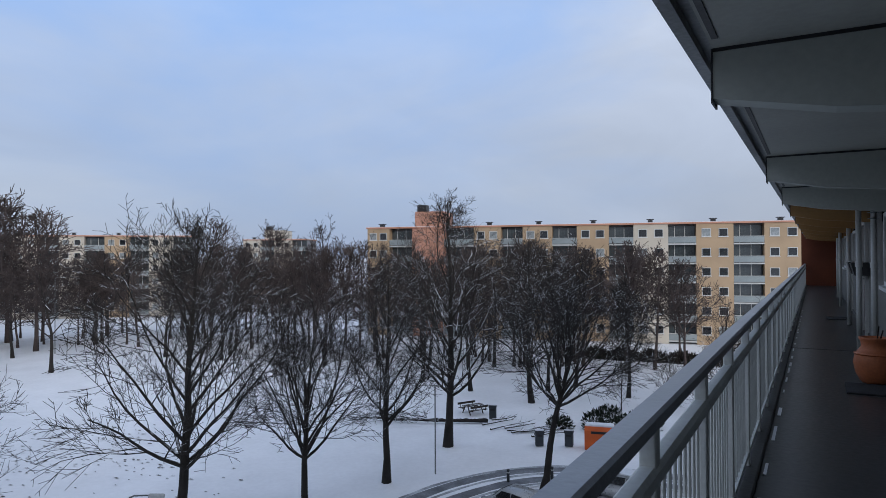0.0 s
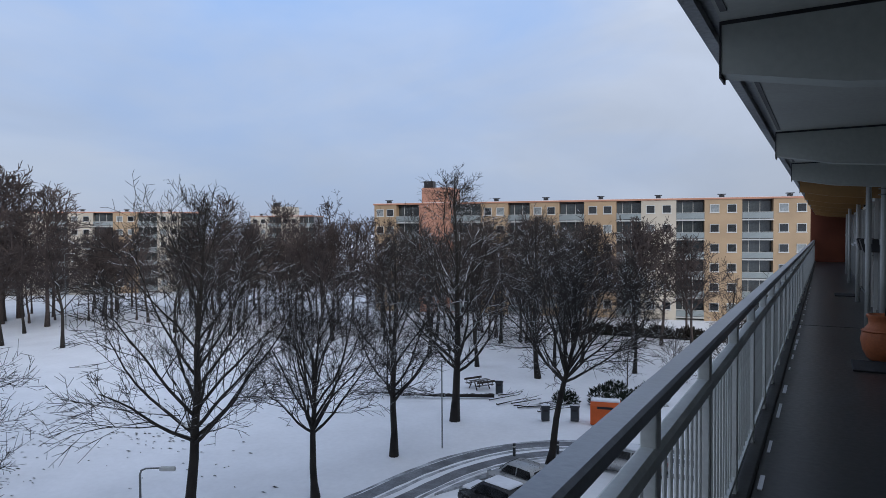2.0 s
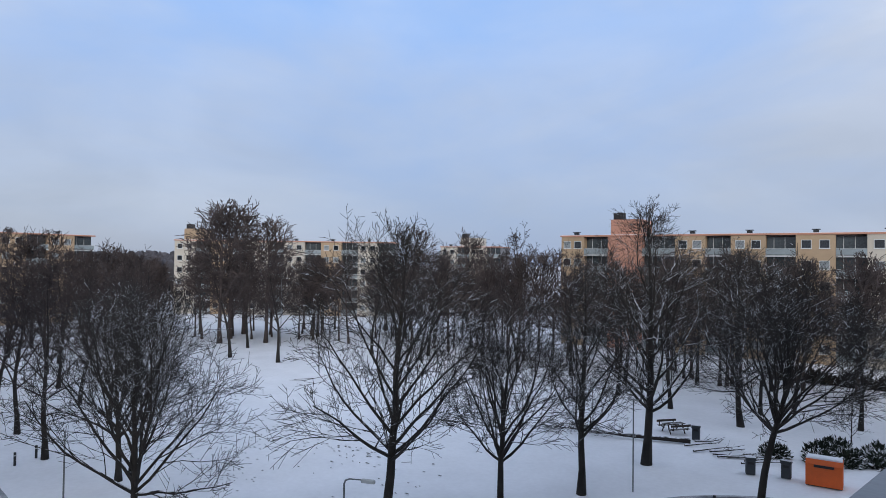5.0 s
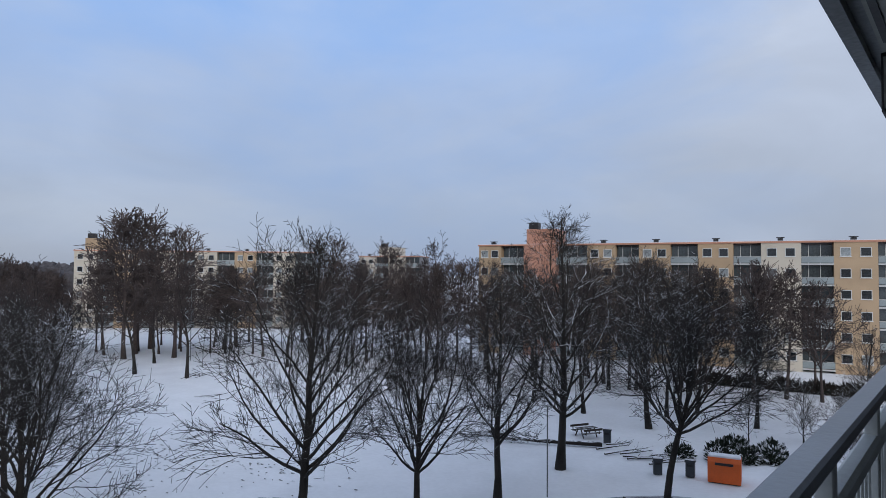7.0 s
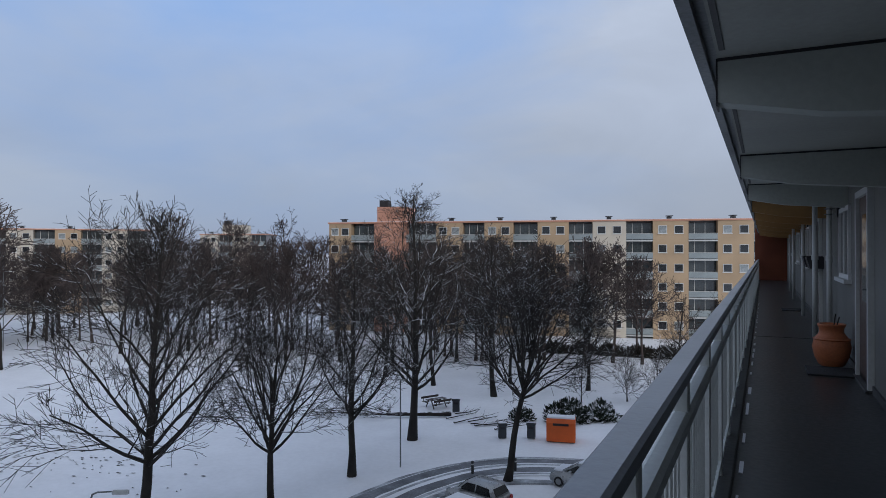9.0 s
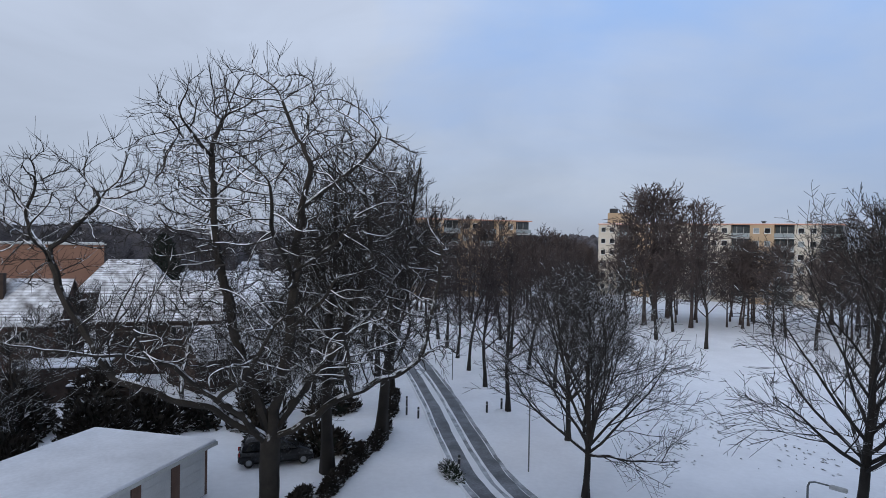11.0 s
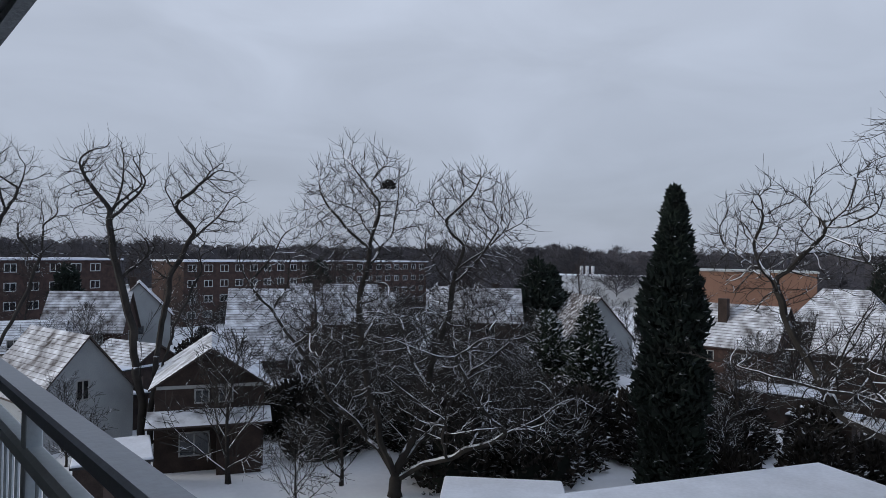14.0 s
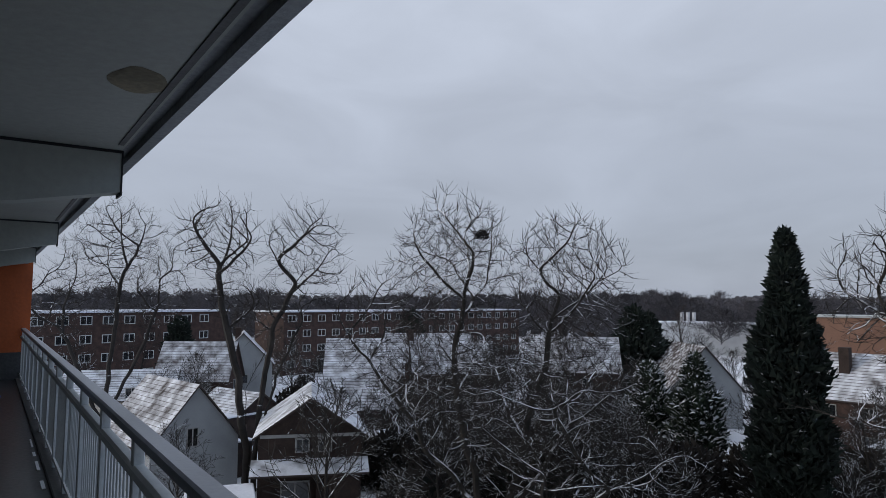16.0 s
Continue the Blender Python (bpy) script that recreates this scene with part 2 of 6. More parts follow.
GARAGE_PIER = mat("garage_brick_pier", (0.14, 0.085, 0.065), 0.9, 0.15, 9.0, 0.3)
# greyed and paled: there is no haze volume, so the colour holds it
WOOD_HAZED = mat("hazed_wood", (0.085, 0.080, 0.088), 1.0, 0.25, 0.6, 0.0, fine=1.2)
HALL_BRICK = mat("hall_brick", (0.26, 0.145, 0.10), 0.9, 0.08, 1.5, 0.2)
BAG_BLUE = mat("blue_plastic", (0.02, 0.10, 0.55), 0.35, 0.1, 9.0, 0.1)
STAIN = mat("damp_stain", (0.20, 0.17, 0.11), 0.8, 0.25, 12.0, 0.1)


# ---------------------------------------------------------------- mesh helpers
class Geo:
    """Gathers vertices and faces of one mesh."""

    def __init__(self):
        self.v, self.f = [], []

    def add(self, verts, faces):
        n = len(self.v)
        self.v.extend(tuple(p) for p in verts)
        self.f.extend(tuple(i + n for i in face) for face in faces)
        return self

    def box(self, x0, x1, y0, y1, z0, z1, m=None, c=0.0):
        """A box; c is the width of the chamfer along its upright and top edges."""
        if c:
            ring = [(x0 + c, y0), (x1 - c, y0), (x1, y0 + c), (x1, y1 - c), (x1 - c, y1), (x0 + c, y1), (x0, y1 - c), (x0, y0 + c)]
            cx, cy = (x0 + x1) / 2, (y0 + y1) / 2
            inner = [(cx + (x - cx) * (1 - 2 * c / (x1 - x0)), cy + (y - cy) * (1 - 2 * c / (y1 - y0))) for x, y in ring]
            v = [(x, y, z0) for x, y in ring] + [(x, y, z1 - c) for x, y in ring] + [(x, y, z1) for x, y in inner]
            f = [tuple(range(7, -1, -1)), tuple(range(16, 24))]
            for k in (0, 8):
                f += [(k + i, k + (i + 1) % 8, k + 8 + (i + 1) % 8, k + 8 + i) for i in range(8)]
        else:
            v = [(x, y, z) for z in (z0, z1) for x, y in ((x0, y0), (x1, y0), (x1, y1), (x0, y1))]
            f = [(3, 2, 1, 0), (4, 5, 6, 7), (0, 1, 5, 4), (1, 2, 6, 5), (2, 3, 7, 6), (3, 0, 4, 7)]
        if m is not None:
            v = [m @ Vector(p) for p in v]
        return self.add(v, f)

    def prism(self, outline, a, b, axis=1, m=None):
        """An outline in two axes, drawn out from a to b along the third."""
        n = len(outline)
        put = {0: lambda p, s: (s, p[0], p[1]), 1: lambda p, s: (p[0], s, p[1]), 2: lambda p, s: (p[0], p[1], s)}[axis]
        v = [put(p, a) for p in outline] + [put(p, b) for p in outline]
        if m is not None:
            v = [m @ Vector(p) for p in v]
        return self.add(v, [tuple(range(n)), tuple(range(2 * n - 1, n - 1, -1))] + [((i + 1) % n, i, n + i, n + (i + 1) % n) for i in range(n)])

    def tube(self, pts, radii, sides=6, cap=True):
        pts = np.asarray(pts, float)
        n = len(pts)
        d = np.empty_like(pts)
        d[1:-1], d[0], d[-1] = pts[2:] - pts[:-2], pts[1] - pts[0], pts[-1] - pts[-2]
        d /= np.linalg.norm(d, axis=1)[:, None] + 1e-9
        ref = np.array((1.0, 0, 0)) if abs(d[0, 0]) < 0.8 else np.array((0, 1.0, 0))
        a = np.cross(d, ref)
        a /= np.linalg.norm(a, axis=1)[:, None] + 1e-9
        b = np.cross(d, a)
        ang = np.arange(sides) * 2 * np.pi / sides
        ring = pts[:, None] + np.asarray(radii)[:, None, None] * (np.cos(ang)[None, :, None] * a[:, None] + np.sin(ang)[None, :, None] * b[:, None])
        k = len(self.v)
        self.v.extend(map(tuple, ring.reshape(-1, 3).tolist()))
        for i in range(n - 1):
            o = k + i * sides
            self.f.extend((o + j, o + (j + 1) % sides, o + sides + (j + 1) % sides, o + sides + j) for j in range(sides))
        if cap:
            self.f.append(tuple(k + j for j in range(sides))[::-1])
            self.f.append(tuple(k + (n - 1) * sides + j for j in range(sides)))
        return self

    def lathe(self, profile, sides=24, at=(0, 0, 0)):
        k = len(self.v)
        for r, z in profile:
            self.v.extend((at[0] + r * math.cos(2 * math.pi * j / sides), at[1] + r * math.sin(2 * math.pi * j / sides), at[2] + z) for j in range(sides))
        for i in range(len(profile) - 1):
            o = k + i * sides
            self.f.extend((o + j, o + (j + 1) % sides, o + sides + (j + 1) % sides, o + sides + j) for j in range(sides))
        self.f.append(tuple(k + j for j in range(sides))[::-1])
        self.f.append(tuple(k + (len(profile) - 1) * sides + j for j in range(sides)))
        return self

    def mesh(self, name, material, smooth=False):
        me = bpy.data.meshes.new(name)
        me.from_pydata(self.v, [], self.f)
        me.materials.append(material)
        if smooth:
            me.polygons.foreach_set("use_smooth", [True] * len(me.polygons))
        me.update()
        return me


def part(name, geo, material, parent=None, label="", smooth=False, at=None):
    """One mesh object, from a Geo or from a mesh that is shared, under a thing or a part."""
    ob = new(name, geo.mesh(name, material, smooth) if isinstance(geo, Geo) else geo)
    if parent is not None:
        ob.parent = parent
    if at is not None:
        ob.matrix_basis = at
    if label:
        ob["label"] = label
    return ob


def thing(name, at, label, category, group="", kind=""):
    ob = new(name)
    ob.empty_display_size = 0.2
    ob.matrix_basis = at
    return tagged(ob, label, category, group, kind)


def single(name, geo, material, label, category, kind="", smooth=False, at=None, group=""):
    return tagged(part(name, geo, material, None, "", smooth, at), label, category, group, kind)


def setting(name, geo, material, label, category, smooth=False):
    return single(name, geo, material, label, category, "structure", smooth)


# ---------------------------------------------------------------- ground
rng = np.random.default_rng(7)
ground = Geo()
lines = sorted(set([-2500, -1200, -600, -300] + list(range(-160, 41, 4)) + [120, 400, 1200, 2500]))
rows_y = sorted(set([-2500, -1200, -600, -300] + list(range(-160, 141, 4)) + [250, 600, 1200, 2500]))
gv = []
for gx in lines:
    for gy in rows_y:
        h = 0.10 * noise.noise((gx * 0.05, gy * 0.05, 0)) + 0.04 * noise.noise((gx * 0.2, gy * 0.2, 3))
        near = abs(gx) < 170 and abs(gy) < 170
        gv.append((gx, gy, h - 0.08 if near else -0.12))
ny = len(rows_y)
ground.add(gv, [(i * ny + j, (i + 1) * ny + j, (i + 1) * ny + j + 1, i * ny + j + 1) for i in range(len(lines) - 1) for j in range(ny - 1)])
setting("ground", ground, SNOW, "wide snow-covered park lawn and gardens", "ground", True)


def ribbon(centre, left, right, z=0.0, step=1.0):
    """A strip of ground along a smoothed line, between two offsets from it."""
    c = np.asarray(centre, float)
    for _ in range(3):
        c = np.concatenate([c[:1], np.stack([0.75 * c[:-1] + 0.25 * c[1:], 0.25 * c[:-1] + 0.75 * c[1:]], 1).reshape(-1, 2), c[-1:]])
    d = np.gradient(c, axis=0)
    d /= np.linalg.norm(d, axis=1)[:, None]
    nrm = np.stack([-d[:, 1], d[:, 0]], 1)
    jitter = np.array([0.12 * noise.noise((p[0] * 0.6, p[1] * 0.6, left * 3)) for p in c])
    a, b = c + nrm * (left + jitter)[:, None], c + nrm * (right + 0.7 * jitter[::-1])[:, None]
    g = Geo()
    n = len(c)
    v = [(*p, z) for p in a] + [(*p, z) for p in b] + [(*p, z - 0.25) for p in a] + [(*p, z - 0.25) for p in b]
    f = [(i, i + 1, n + i + 1, n + i) for i in range(n - 1)]
    f += [(i + 1, i, 2 * n + i, 2 * n + i + 1) for i in range(n - 1)] + [(n + i, n + i + 1, 3 * n + i + 1, 3 * n + i) for i in range(n - 1)]
    return g.add(v, f)


ROAD = [(-140, 1), (-100, 3), (-76, 4.6), (-56, 5.4), (-42, 5.4), (-33, 5.6), (-26, 8.5), (-21.5, 14), (-19.9, 21), (-19.3, 27), (-18.4, 33), (-16, 37.4), (-12, 39.8), (-5, 41), (8, 41.5)]
setting("road", ribbon(ROAD, 1.75, -1.75, 0.035), SNOW, "snow-covered park road", "road")
for k, off in enumerate((0.85, -0.85)):
    setting("wheel_track", ribbon(ROAD, off + 0.42, off - 0.42, 0.045), ASPHALT, "dark slushy wheel track on the road", "wheel track")
for o in (1.45, 0.1, -1.5):
    setting("slush", ribbon(ROAD, o + 0.13, o - 0.13, 0.041), ASPHALT_THIN, "thin grey slush beside the wheel tracks", "slush")
setting("turning_track", ribbon([(-19.3, 24), (-17, 30), (-15.4, 34), (-12.5, 36.5), (-6, 37.5)], 0.3, -0.25, 0.032), ASPHALT_THIN, "thin curved tyre track in the snow", "wheel track")

# ---------------------------------------------------------------- gallery of our own building
FLOOR, CEIL = 12.0, 14.39
Y0, Y1 = -18.9, 36.0
WALL_X = 1.37
OCHRE_Y = 13.0
GALLERY = pose(0, 0, 0, 0, 0, 1.15)


def turn_gallery(before):
    """Turns what was built since then with the gallery, which does not run quite along the y axis."""
    for ob in set(bpy.data.objects) - before:
        if ob.parent is None:
            ob.matrix_basis = GALLERY @ ob.matrix_basis


built_before = set(bpy.data.objects)
gal = Geo().box(0.19, WALL_X + 0.3, Y0, Y1, FLOOR - 0.2, FLOOR)
setting("gallery_floor", gal, GALLERY_FLOOR, "wet dark grey gallery floor", "floor")
setting("gallery_kerb", Geo().box(-0.05, 0.19, Y0, Y1, FLOOR - 0.22, FLOOR + 0.035, c=0.01), GUTTER, "dark wet concrete gallery edge under the railing", "kerb")
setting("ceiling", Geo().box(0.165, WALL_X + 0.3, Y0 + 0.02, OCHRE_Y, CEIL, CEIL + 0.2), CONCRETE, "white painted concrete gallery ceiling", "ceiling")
setting("ceiling_ochre", Geo().box(0.165, WALL_X + 0.3, OCHRE_Y, Y1, CEIL - 0.012, CEIL + 0.2), OCHRE, "ochre painted ceiling by the stairwell", "ceiling")
setting("ceiling_edge", Geo().box(0.075, 0.125, Y0, Y1 + 0.2, CEIL - 0.035, CEIL + 0.24, c=0.008), EDGE, "weathered grey gallery slab edge", "ceiling edge")
# the grooved strip between the slab's lip and the ceiling, broken at each beam
setting("edge_strip", Geo().box(0.125, 0.165, Y0 + 0.02, Y1, CEIL + 0.004, CEIL + 0.2), EDGE, "grey strip behind the slab's lip", "trim")
setting("gallery_wall", Geo().box(WALL_X, WALL_X + 0.3, Y0, Y1, FLOOR, CEIL), WALL_PAINT, "grey roughcast gallery wall", "wall")
# this far wall's colour carries the gloom of the stairwell
setting("wall_end", Geo().box(-0.06, WALL_X + 0.3, Y1, Y1 + 0.25, FLOOR - 0.2, CEIL + 0.2), SHADED_END_WALL, "orange-red end wall of the gallery with stairwell shade in its colour", "wall")
setting("wall_end_near", Geo().box(-0.02, WALL_X + 0.3, Y0 - 0.25, Y0, FLOOR + 0.55, CEIL + 0.2), ORANGE_WALL, "orange painted wall closing the gallery", "wall")
setting("wall_end_base", Geo().box(-0.02, WALL_X + 0.3, Y0 - 0.25, Y0, FLOOR - 0.2, FLOOR + 0.55), GUTTER, "dark base of the closing wall", "wall")
body = Geo().box(WALL_X + 0.3, 12, Y0 - 22, Y1 + 14, -0.3, 18.4)
setting("own_building", body, CREAM, "body of the apartment block behind the gallery", "building")
for z in (0.0, 2.95, 5.95, 8.95):
    setting("lower_gallery", Geo().box(0.0, WALL_X + 0.3, Y0, Y1, z, z + 0.2), CONCRETE, "gallery slab of a lower storey", "gallery")

BEAMS = (-14.35, -10.5, -6.65, 3.07, 6.65, 9.8, OCHRE_Y, 16.3, 19.6, 22.9, 26.2, 29.5, 32.8)
for by in BEAMS:
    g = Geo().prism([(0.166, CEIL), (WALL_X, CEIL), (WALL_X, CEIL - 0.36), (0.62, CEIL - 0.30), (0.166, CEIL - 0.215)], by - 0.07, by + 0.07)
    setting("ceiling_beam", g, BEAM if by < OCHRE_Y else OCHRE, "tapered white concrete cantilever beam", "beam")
    for sgn in (-1, 1):
        setting("beam_joint", Geo().box(0.166, WALL_X, by + sgn * 0.073 - 0.003, by + sgn * 0.073 + 0.003, CEIL - 0.016, CEIL - 0.001), DARK, "dark crack above the beam", "joint")
    setting("beam_end", Geo().box(0.158, 0.166, by - 0.075, by + 0.075, CEIL - 0.235, CEIL - 0.002), DARK, "dark open joint at the beam's end", "joint")
for a, b in zip(BEAMS[:-1], BEAMS[1:]):
    setting("drip_groove", Geo().box(0.18, 0.205, a + 0.22, b - 0.22, CEIL - 0.006, CEIL + 0.004), GUTTER, "dark stained drip groove along the ceiling's edge", "trim")

# railing
railing = thing("railing", pose(0, 0, FLOOR), "white steel gallery railing with a grey handrail", "railing")
part("handrail", Geo().box(0.048, 0.135, Y0, Y1, 0.995, 1.04, c=0.01), RAIL_TOP, railing, "wet grey handrail")
part("lower_rail", Geo().box(0.072, 0.138, Y0, Y1, 0.835, 0.885, c=0.014), RAIL_WHITE, railing)
part("bottom_rail", Geo().box(0.085, 0.125, Y0, Y1, 0.10, 0.13), RAIL_WHITE, railing)
post = Geo().box(0.08, 0.13, -0.03, 0.03, 0.03, 1.0, c=0.004).mesh("post", RAIL_WHITE)
y = 2.0 - 20.4
posts = []
while y < Y1 - 0.1:
    posts.append(y)
    part("post", post, None, railing, at=pose(0, y, 0))
    y += 1.02
baluster = Geo().tube([(0.105, 0, 0.12), (0.105, 0, 0.85)], [0.008, 0.008], 6).mesh("baluster", RAIL_WHITE)
far_balusters = Geo()
for a in posts[:-1]:
    for k in range(1, 10):
        yy = a + 0.1 * k
        if -9 < yy < 17:
            part("baluster", baluster, None, railing, at=pose(0, yy, 0))
        else:
            far_balusters.tube([(0.105, yy, 0.12), (0.105, yy, 0.85)], [0.008, 0.008], 4)
tagged(part("baluster_run", far_balusters, RAIL_WHITE, railing), kind="stuff")
turn_gallery(built_before)


# ---------------------------------------------------------------- trees
def grow(seed, height, spread, fork, limbs, style="park", density=1.0, lean=(0, 0), r0=None, twig=0.008, coarse=False, deep=4):
    """Branches of a bare tree as (points, radii, level), within an egg-shaped crown. fork: height of the first limb; spread: half-width of the crown."""
    rg = np.random.default_rng(seed)
    out = []
    up = np.array((0, 0, 1.0))
    r0 = r0 or height * 0.0155
    settings = {
        # elevation of the lowest and highest limbs, upward pull, wobble, trunk's share of the height, crowding of limbs at the fork
        "park": (26, 76, 0.06, 0.10, 0.97, 1.7), "vase": (28, 76, 0.05, 0.10, 0.62, 2.2), "plane": (-4, 80, 0.035, 0.165, 0.66, 1.1),
        "wispy": (42, 74, 0.03, 0.15, 0.95, 1.0), "far": (28, 76, 0.06, 0.12, 0.95, 1.2), "shrub": (25, 80, 0.03, 0.17, 0.35, 1.6)}
    low, high, pull, wob, top, crowd = settings[style]
    base = fork * (0.62 if style in ("park", "vase") else 0.5)
    centre = np.array((lean[0] * height * 0.5, lean[1] * height * 0.5, base + (height - base) * 0.46))
    half = np.array((spread, spread, (height - base) * 0.54))

    reach_steps = np.linspace(0.04, 1.0, 14)
    taper = {"park": 0.42, "vase": 0.25, "far": 0.35}.get(style, 0.15)

    def room(p, d):
        """How far it is from p along d to the crown's outline, which narrows towards its top."""
        far_end = 2.2 * max(half)
        q = (p + d * (reach_steps[:, None] * far_end) - centre) / half
        k = 1 - taper * np.clip(q[:, 2], 0, 1)
        inside = (q[:, 0] ** 2 + q[:, 1] ** 2) / k ** 2 + q[:, 2] ** 2 < 1
        out_at = np.argmin(inside) if not inside.all() else len(inside) - 1
        return reach_steps[out_at] * far_end if inside[0] else 0.0

    def line(start, direction, length, n, radius, tip, level, pull_k):
        d = direction / np.linalg.norm(direction)
        p = np.array(start, float)
        pts = [p.copy()]
        steps = rg.normal(0, wob * (0.4 if level == 0 else 1), (n, 3))
        for i in range(n):
            d = d + steps[i] + up * pull_k
            d /= math.sqrt(d @ d)
            p = p + d * length / n
            pts.append(p.copy())
        radii = np.linspace(radius, tip, n + 1)
        out.append((np.array(pts), radii, level))
        return pts, radii

    def side(direction, angle):
        d = direction / math.sqrt(direction @ direction)
        a = np.cross(d, rg.normal(size=3))
        a /= math.sqrt(a @ a)
        return d * math.cos(angle) + a * math.sin(angle)

    trunk, tr = line((0, 0, 0), np.array((lean[0], lean[1], 1.0)), height * top, 9, r0, r0 * (0.10 if top > 0.9 else 0.4), 0, 0.03)
    trunk = np.array(trunk)
    out[0][1][0] *= 1.35
    counts = {1: max(3, round((10 if style == "plane" else 8) * density)), 2: max(3, round((7 if style == "plane" else 6) * density)), 3: max(2, round(4 * density))}
    short, wide = (0.80, 1.22) if style == "plane" else (1.0, 1.0)

    def branch(start, direction, length, radius, level):
        n = ({1: 4, 2: 2, 3: 1, 4: 1} if coarse else {1: 9, 2: 5, 3: 2, 4: 1} if style == "plane" else {1: 7, 2: 4, 3: 2, 4: 1})[level]
        tip = max(twig * 0.8, radius * (0.22 if level < 3 else 0.5))
        pts, rad = line(start, direction, length, n, max(radius, twig), tip, level, pull * (1.0, 1.0, 0.8, 0.9, 0.5)[level])
        if level == deep:
            return
        many = counts[level]
        for i in range(many):
            f = (0.18 + 0.82 * (i + rg.uniform(0, 0.9)) / many) * (len(pts) - 1)
            j = min(int(f), len(pts) - 2)
            p = pts[j] + (pts[j + 1] - pts[j]) * (f - j)
            share = 1 - 0.6 * f / (len(pts) - 1)
            d = side(pts[j + 1] - pts[j], radians(rg.uniform(24, 62) * wide))
            if d[2] < -0.15:
                d[2] *= 0.5
            want = short * length * rg.uniform(0.30, 0.56) * (0.5 + 0.8 * share)
            want = min(want, room(p, d) + rg.uniform(0.1, 0.5)) if level < 2 else want
            if want > 0.12:
                branch(p, d, want, (rad[j] * 0.58) * rg.uniform(0.55, 0.9), level + 1)

    f0 = fork / (height * top)
    for i in range(limbs):
        u = (i + rg.uniform(0, 0.7)) / limbs
        f = (f0 + (0.97 - f0) * u ** crowd) * (len(trunk) - 1)
        j = min(int(f), len(trunk) - 2)
        p = trunk[j] + (trunk[j + 1] - trunk[j]) * (f - j)
        az = i * 2.4 + rg.uniform(-0.5, 0.5)
        el = radians(low + (high - low) * u ** 0.8 + rg.uniform(-9, 9))
        d = np.array((math.cos(az) * math.cos(el), math.sin(az) * math.cos(el), math.sin(el)))
        reach = room(p, d) * rg.uniform(0.84, 1.0)
        radius = np.interp(f, np.arange(len(trunk)), tr) * (0.50 if top > 0.9 else 0.46 if style == "plane" else 0.55)
        if reach > 0.3:
            branch(p, d, reach, radius, 1)
    return out


def tree_meshes(branches, bark, twigs, sides=(8, 6, 4, 3, 3), balls=0, seed=0, boughs=None):
    """The trunk's mesh and the crown's; boughs is the material of the thicker branches, where it differs."""
    trunk, crown, slots = Geo(), Geo(), []
    for pts, radii, level in branches:
        (trunk if level == 0 else crown).tube(pts, radii, sides[level], cap=level < 2)
        slots += [1 if level < 3 else 0] * (len(crown.f) - len(slots))
    if balls:
        rg = np.random.default_rng(seed)
        tips = [b[0][-1] for b in branches if b[2] >= 3]
        for k in rg.choice(len(tips), min(balls, len(tips)), replace=False):
            x, y, z = tips[k]
            s = 0.03
            crown.add([(x + s, y, z - 0.1), (x - s, y, z - 0.1), (x, y + s, z - 0.1), (x, y - s, z - 0.1), (x, y, z - 0.1 + s), (x, y, z - 0.1 - s)],
                      [(0, 2, 4), (2, 1, 4), (1, 3, 4), (3, 0, 4), (2, 0, 5), (1, 2, 5), (3, 1, 5), (0, 3, 5)])
    slots += [0] * (len(crown.f) - len(slots))
    crown_me = crown.mesh("crown", twigs)
    if boughs:
        crown_me.materials.append(boughs)
        crown_me.polygons.foreach_set("material_index", slots)
    return trunk.mesh("trunk", bark, True), crown_me


def tree(x, y, meshes, label, group, yaw=0.0, scale=1.0, tall=1.0, z=-0.12):
    ob = thing("tree", pose(x, y, z, 0, 0, yaw) @ Matrix.Diagonal((scale, scale, scale * tall, 1)), label, "tree", group)
    part("trunk", meshes[0], None, ob)
    part("crown", meshes[1], None, ob)
    return ob



